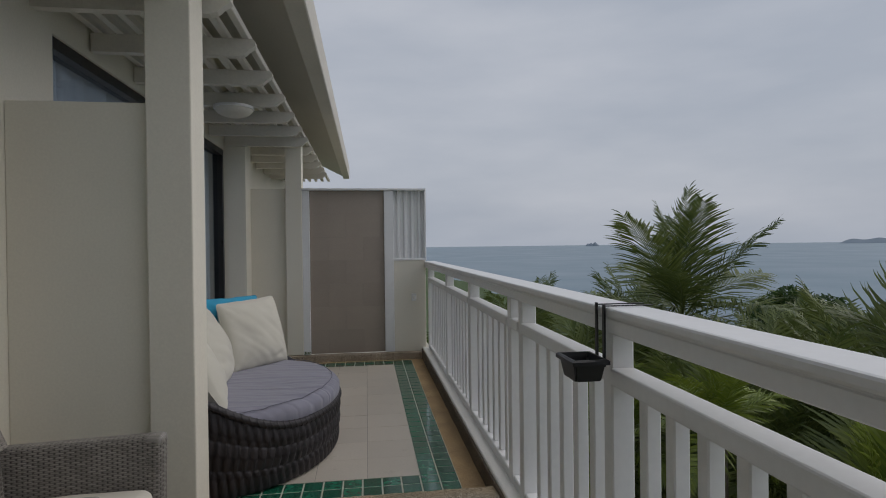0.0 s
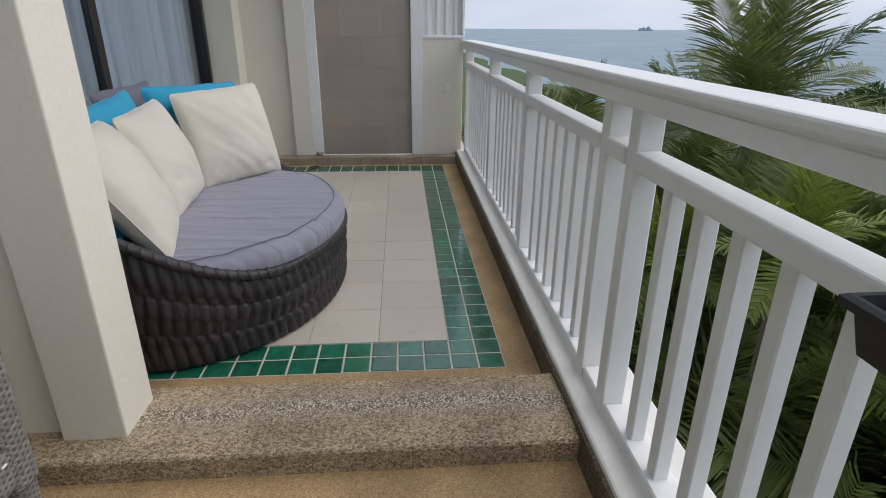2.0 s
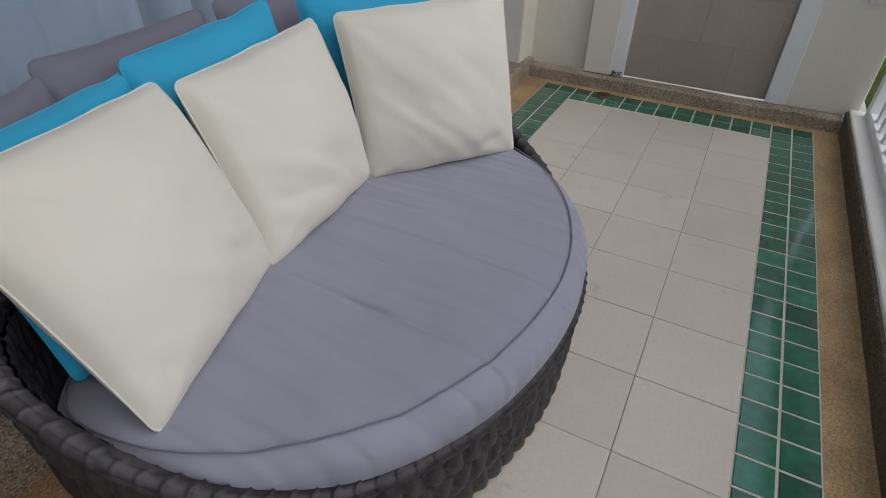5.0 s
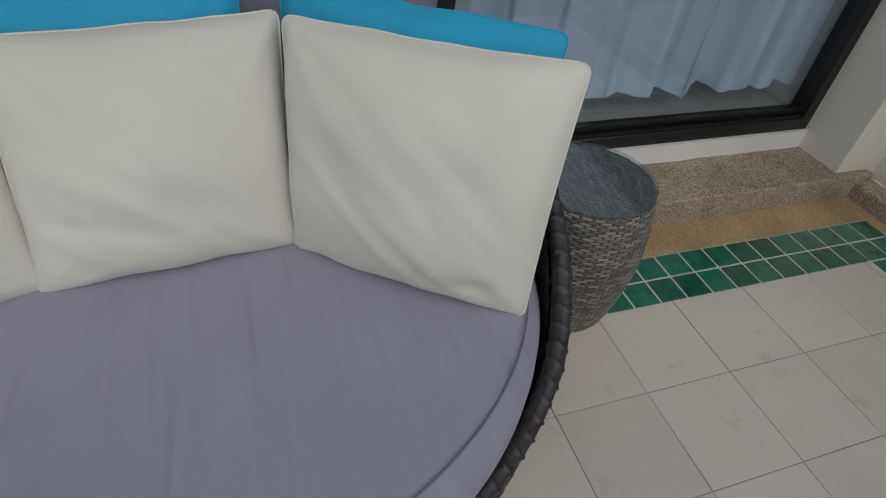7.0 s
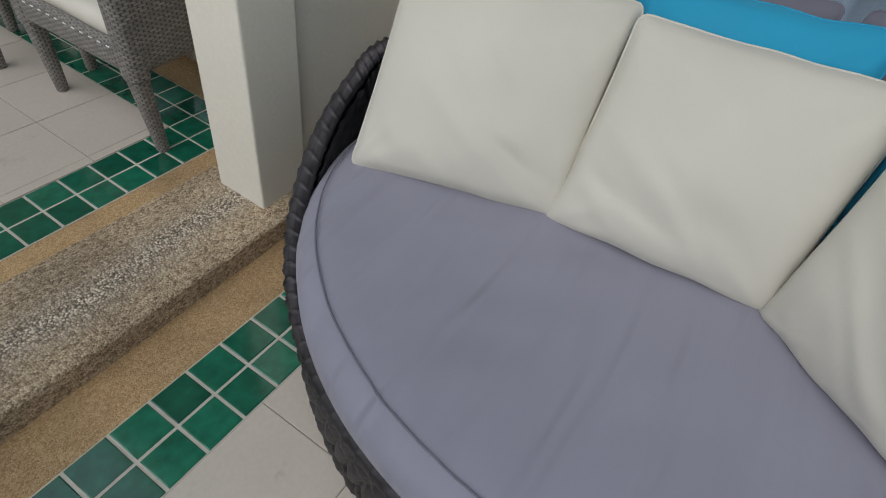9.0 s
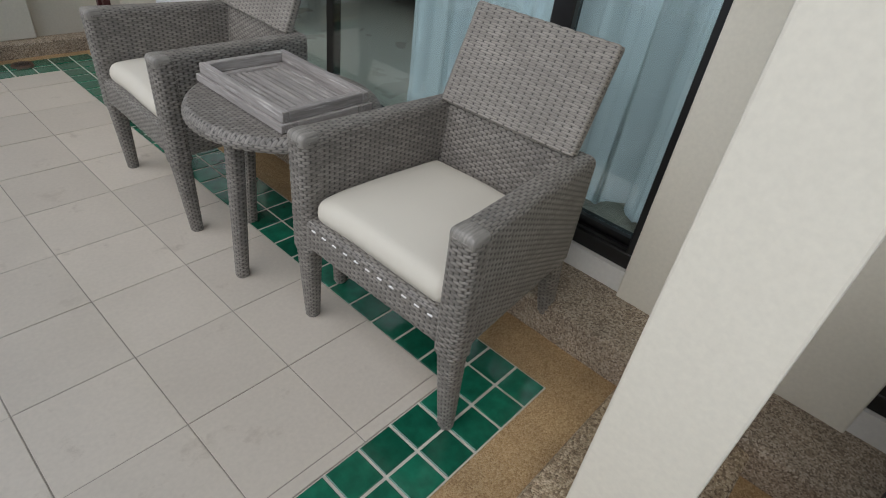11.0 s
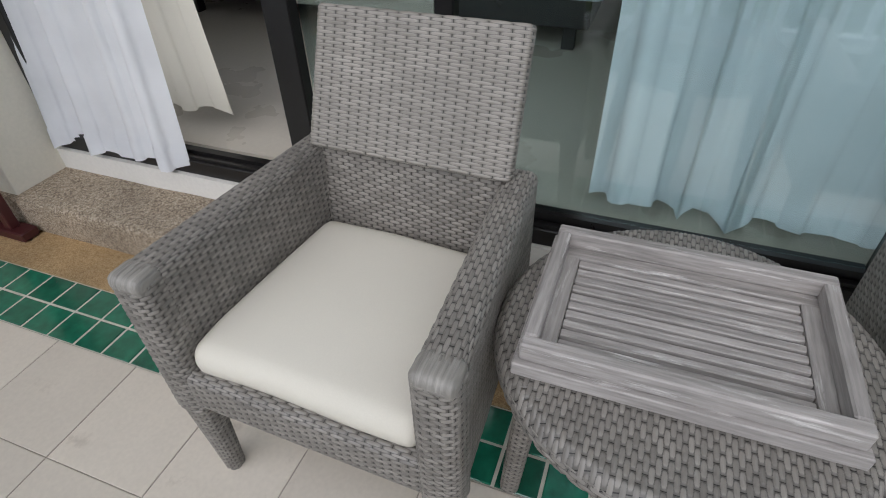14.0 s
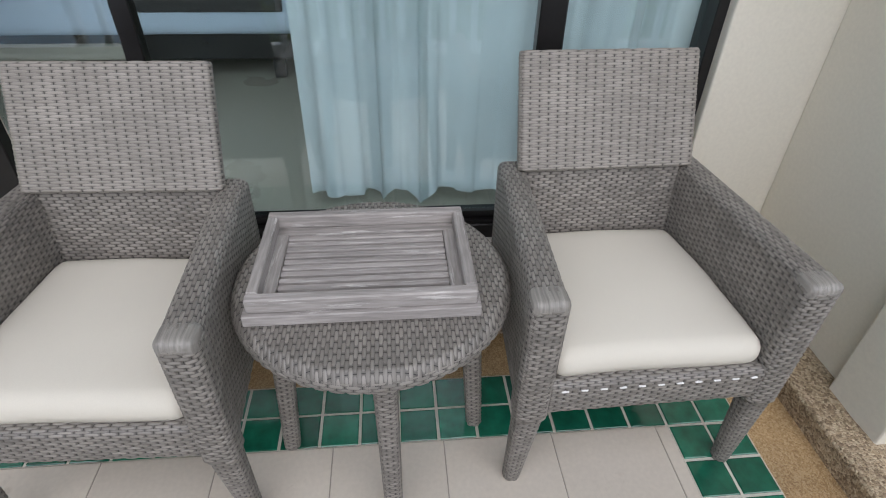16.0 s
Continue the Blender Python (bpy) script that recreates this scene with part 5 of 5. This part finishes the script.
spots = [(31.2, 14.5, -0.55, 17, 0.88), (46.5, 12.0, -2.5, 10, 1.0), (53, 12.5, -1.95, 20, 1.0), (25, 13, -3.2, 18, 0.95), (38, 10, -3.4, 18, 0.95), (48, 7.5, -3.6, 18, 0.9), (64, 7.5, -3.0, 18, 0.9), (30, 7.5, -4.6, 18, 0.85), (18, 10, -4.8, 18, 0.95), (10, 13, -4.2, 18, 1.0), (74, 6.5, -4.2, 18, 0.9), (90, 8, -3.6, 18, 1.0), (40, 6.0, -5.4, 18, 0.8), (52, 5.2, -5.0, 18, 0.75), (24, 8.5, -5.8, 18, 0.9), (62, 5.5, -5.6, 18, 0.8), (33, 12, -4.0, 18, 0.95), (14, 15, -4.6, 18, 1.0), (45, 15, -3.2, 18, 1.0), (57, 16, -3.0, 18, 1.0), (66, 13, -3.4, 18, 1.0), (27, 24, -3.0, 18, 1.0), (17, 27, -3.6, 18, 1.0),
         (39, 19, -4.0, 18, 1.0), (50, 18, -3.8, 18, 1.0), (21, 15, -4.2, 18, 1.0), (34, 9.5, -4.4, 18, 0.95), (44, 8.0, -4.6, 18, 0.9),
         (60, 9.0, -3.8, 18, 1.0), (70, 11, -3.0, 18, 1.0), (12, 20, -5.0, 18, 1.0), (28, 11.5, -5.2, 16, 0.9), (56, 7.0, -5.4, 16, 0.85), (80, 9, -4.4, 16, 1.0)]
for k, (yaw, dist, z, c, sz) in enumerate(spots):
    x, y = polar(yaw, dist)
    palm(x, y, z, ground_z(x), 20 + k, c, sz)
for k, (x, y, z, sz) in enumerate([(3.7, 3.3, -0.95, 0.36), (3.3, 5.2, -1.9, 0.42), (4.4, 1.7, -1.7, 0.42)]):
    palm(x, y, z, ground_z(x), 90 + k, 14, sz, "young palm with bright yellow-green leaves", YOUNG)


def leaf_cloud(name, blobs, count, size, mat, parent, seed):
    """Many small folded leaves scattered through the outer shells of uneven clumps."""
    r = random.Random(seed)
    vs, fs = [], []
    for k in range(count):
        c, rad = blobs[r.randrange(len(blobs))]
        d = Vector((r.gauss(0, 1), r.gauss(0, 1), r.gauss(0, 0.8))).normalized()
        p = Vector(c) + d * rad * r.uniform(0.55, 1.08) * (1 + 0.25 * noise.noise(d * 3 + Vector(c)))
        a = (d + Vector((r.uniform(-1, 1), r.uniform(-1, 1), r.uniform(-1, 0.3)))).normalized()
        b = a.cross(Vector((r.uniform(-1, 1), r.uniform(-1, 1), r.uniform(-1, 1)))).normalized()
        s = size * r.uniform(0.6, 1.3)
        i = len(vs)
        vs += [p - a * s, p + b * s * 0.45 + Vector((0, 0, 0.1 * s)), p + a * s, p - b * s * 0.45 + Vector((0, 0, 0.1 * s))]
        fs += [(i, i + 1, i + 2, i + 3)]
    return shaped(name, vs, fs, mat, parent, smooth=False)


def tree(x, y, z, foot, rad, seed, label, mat=None):
    r = random.Random(seed)
    t = tagged(base("tree", (x, y, z)), label, "tree")
    pipe("trunk", [(0, 0, foot - z), (0.2, 0.1, (foot - z) * 0.5), (0, 0, -rad * 0.2)], [0.22, 0.16, 0.08], BARK, t, 8)
    blobs = []
    for k in range(9):
        c = Vector((r.uniform(-1, 1), r.uniform(-1, 1), r.uniform(-0.5, 0.45))) * rad * 0.75
        blobs.append((c, rad * r.uniform(0.28, 0.5)))
        pipe("limb", [(0, 0, -rad * 0.6), c * 0.5 + Vector((0, 0, -rad * 0.15)), c], [0.07, 0.045, 0.015], BARK, t, 6)
    leaf_cloud("crown", blobs, 5200, rad * 0.075, mat or LEAF, t, seed)


x, y = polar(40, 30)
tree(x, y, -2.3, ground_z(x), 2.2, 3, "dark green broadleaf tree with a clumped crown")
x, y = polar(48, 34)
tree(x, y, -5.6, ground_z(x), 2.8, 4, "dark green broadleaf tree with a clumped crown")
for k, (yaw, dist) in enumerate([(8, 30), (22, 38), (33, 34), (58, 26), (66, 20), (15, 44), (40, 24), (52, 40), (74, 26), (2, 40)]):
    x, y = polar(yaw, dist)
    tree(x, y, ground_z(x) + 3.6, ground_z(x), 2.9, 40 + k, "dark green broadleaf garden tree")


def shrub(x, y, seed):
    r = random.Random(seed)
    g = ground_z(x)
    b = [(Vector((r.uniform(-0.9, 0.9), r.uniform(-0.9, 0.9), r.uniform(0.2, 0.9))), r.uniform(0.4, 0.75)) for _ in range(6)]
    s = base("shrub", (x, y, g))
    leaf_cloud("foliage", b, 1500, 0.11, SHRUB, s, seed)
    for k in range(3):
        pipe("stem", [(0, 0, -0.3), b[k][0]], [0.04, 0.015], BARK, s, 5)
    return tagged(s, "bright green garden shrub on the grass", "shrub")


rr = random.Random(77)
for k in range(34):
    x, y = rr.uniform(2.0, 15), rr.uniform(-6, 16)
    shrub(x, y, 100 + k)

# ---- floor and wall pieces ----
def bevel_tile(name, w, h, t, b, mat):
    """A flat tile with eased edges, its top at z 0."""
    z0, z1 = -t, 0.0
    a = [(-w / 2, -h / 2), (w / 2, -h / 2), (w / 2, h / 2), (-w / 2, h / 2)]
    i = [(x - math.copysign(b, x), y - math.copysign(b, y)) for x, y in a]
    vs = [(x, y, z0) for x, y in a] + [(x, y, z1 - b * 0.6) for x, y in a] + [(x, y, z1) for x, y in i]
    fs = [(8, 9, 10, 11)]
    for k in range(4):
        q = (k + 1) % 4
        fs += [(k, q, 4 + q, 4 + k), (4 + k, 4 + q, 8 + q, 8 + k)]
    me = bpy.data.meshes.new(name)
    me.from_pydata(vs, [], fs)
    me.materials.append(mat)
    return me


def lay(name, me, x, y, z, parent, rnd, turn=0.0):
    ob = new(name, me)
    ob.parent = parent
    ob.matrix_basis = pose(x, y, z, rnd.uniform(-0.25, 0.25), rnd.uniform(-0.25, 0.25), turn)
    return ob


def lay_ring(floor, y0, ny, py, seed, first):
    """Glazed ring and beige field; first is the height of the field's cut first row, or 0."""
    rnd = random.Random(seed)
    me = bevel_tile("green_tile", G - 0.0085, py - 0.0085, 0.012, 0.0025, GREEN)
    for j in range(ny):
        for i in range(15):
            if 2 <= i < 13 and 2 <= j < ny - 2:
                continue
            lay("green_tile", me, -(i + 0.5) * G, y0 + (j + 0.5) * py, 0.0015 + rnd.uniform(-0.0006, 0.0006), floor, rnd)
    xa, xb, ya, yb = -13 * G, -2 * G, y0 + 2 * py, y0 + (ny - 2) * py
    t, tx = 0.293, (xb - xa) / 4
    for i in range(4):
        y = ya
        while y < yb - 0.02:
            h = min(first if first and y == ya else t, yb - y)
            me2 = TILES.setdefault(round(h, 3), None) or bevel_tile("floor_tile", tx - 0.003, h - 0.003, 0.01, 0.0012, BEIGE)
            TILES[round(h, 3)] = me2
            lay("floor_tile", me2, xb - (i + 0.5) * tx, y + h / 2, 0.0025 + rnd.uniform(-0.0003, 0.0003), floor, rnd)
            y += h


TILES = {}
lay_ring(floor_a, 0.0, 32, G, 1, 0.0)
lay_ring(floor_b, RING_B, 31, G, 2, 0.187)


def lay_panel(panel, s, y):
    x0, x1, z0, z1 = -1.131, -0.291, 0.078, 1.943
    rows = 7
    w, h = 0.40, (z1 - z0) / rows
    for j in range(rows):
        off = 0.0 if j % 2 else 0.2
        xa = x0 - off
        while xa < x1 - 0.01:
            a, b = max(xa, x0), min(xa + w, x1)
            if b - a > 0.02:
                slab("wall_tile", (a + 0.001, min(y - s * 0.028, y - s * 0.036), z0 + j * h + 0.001), (b - 0.001, max(y - s * 0.028, y - s * 0.036), z0 + (j + 1) * h - 0.001), PANEL, panel, bevel=0.001)
            xa += w


lay_panel(panel_a, -1, Y_FAR)
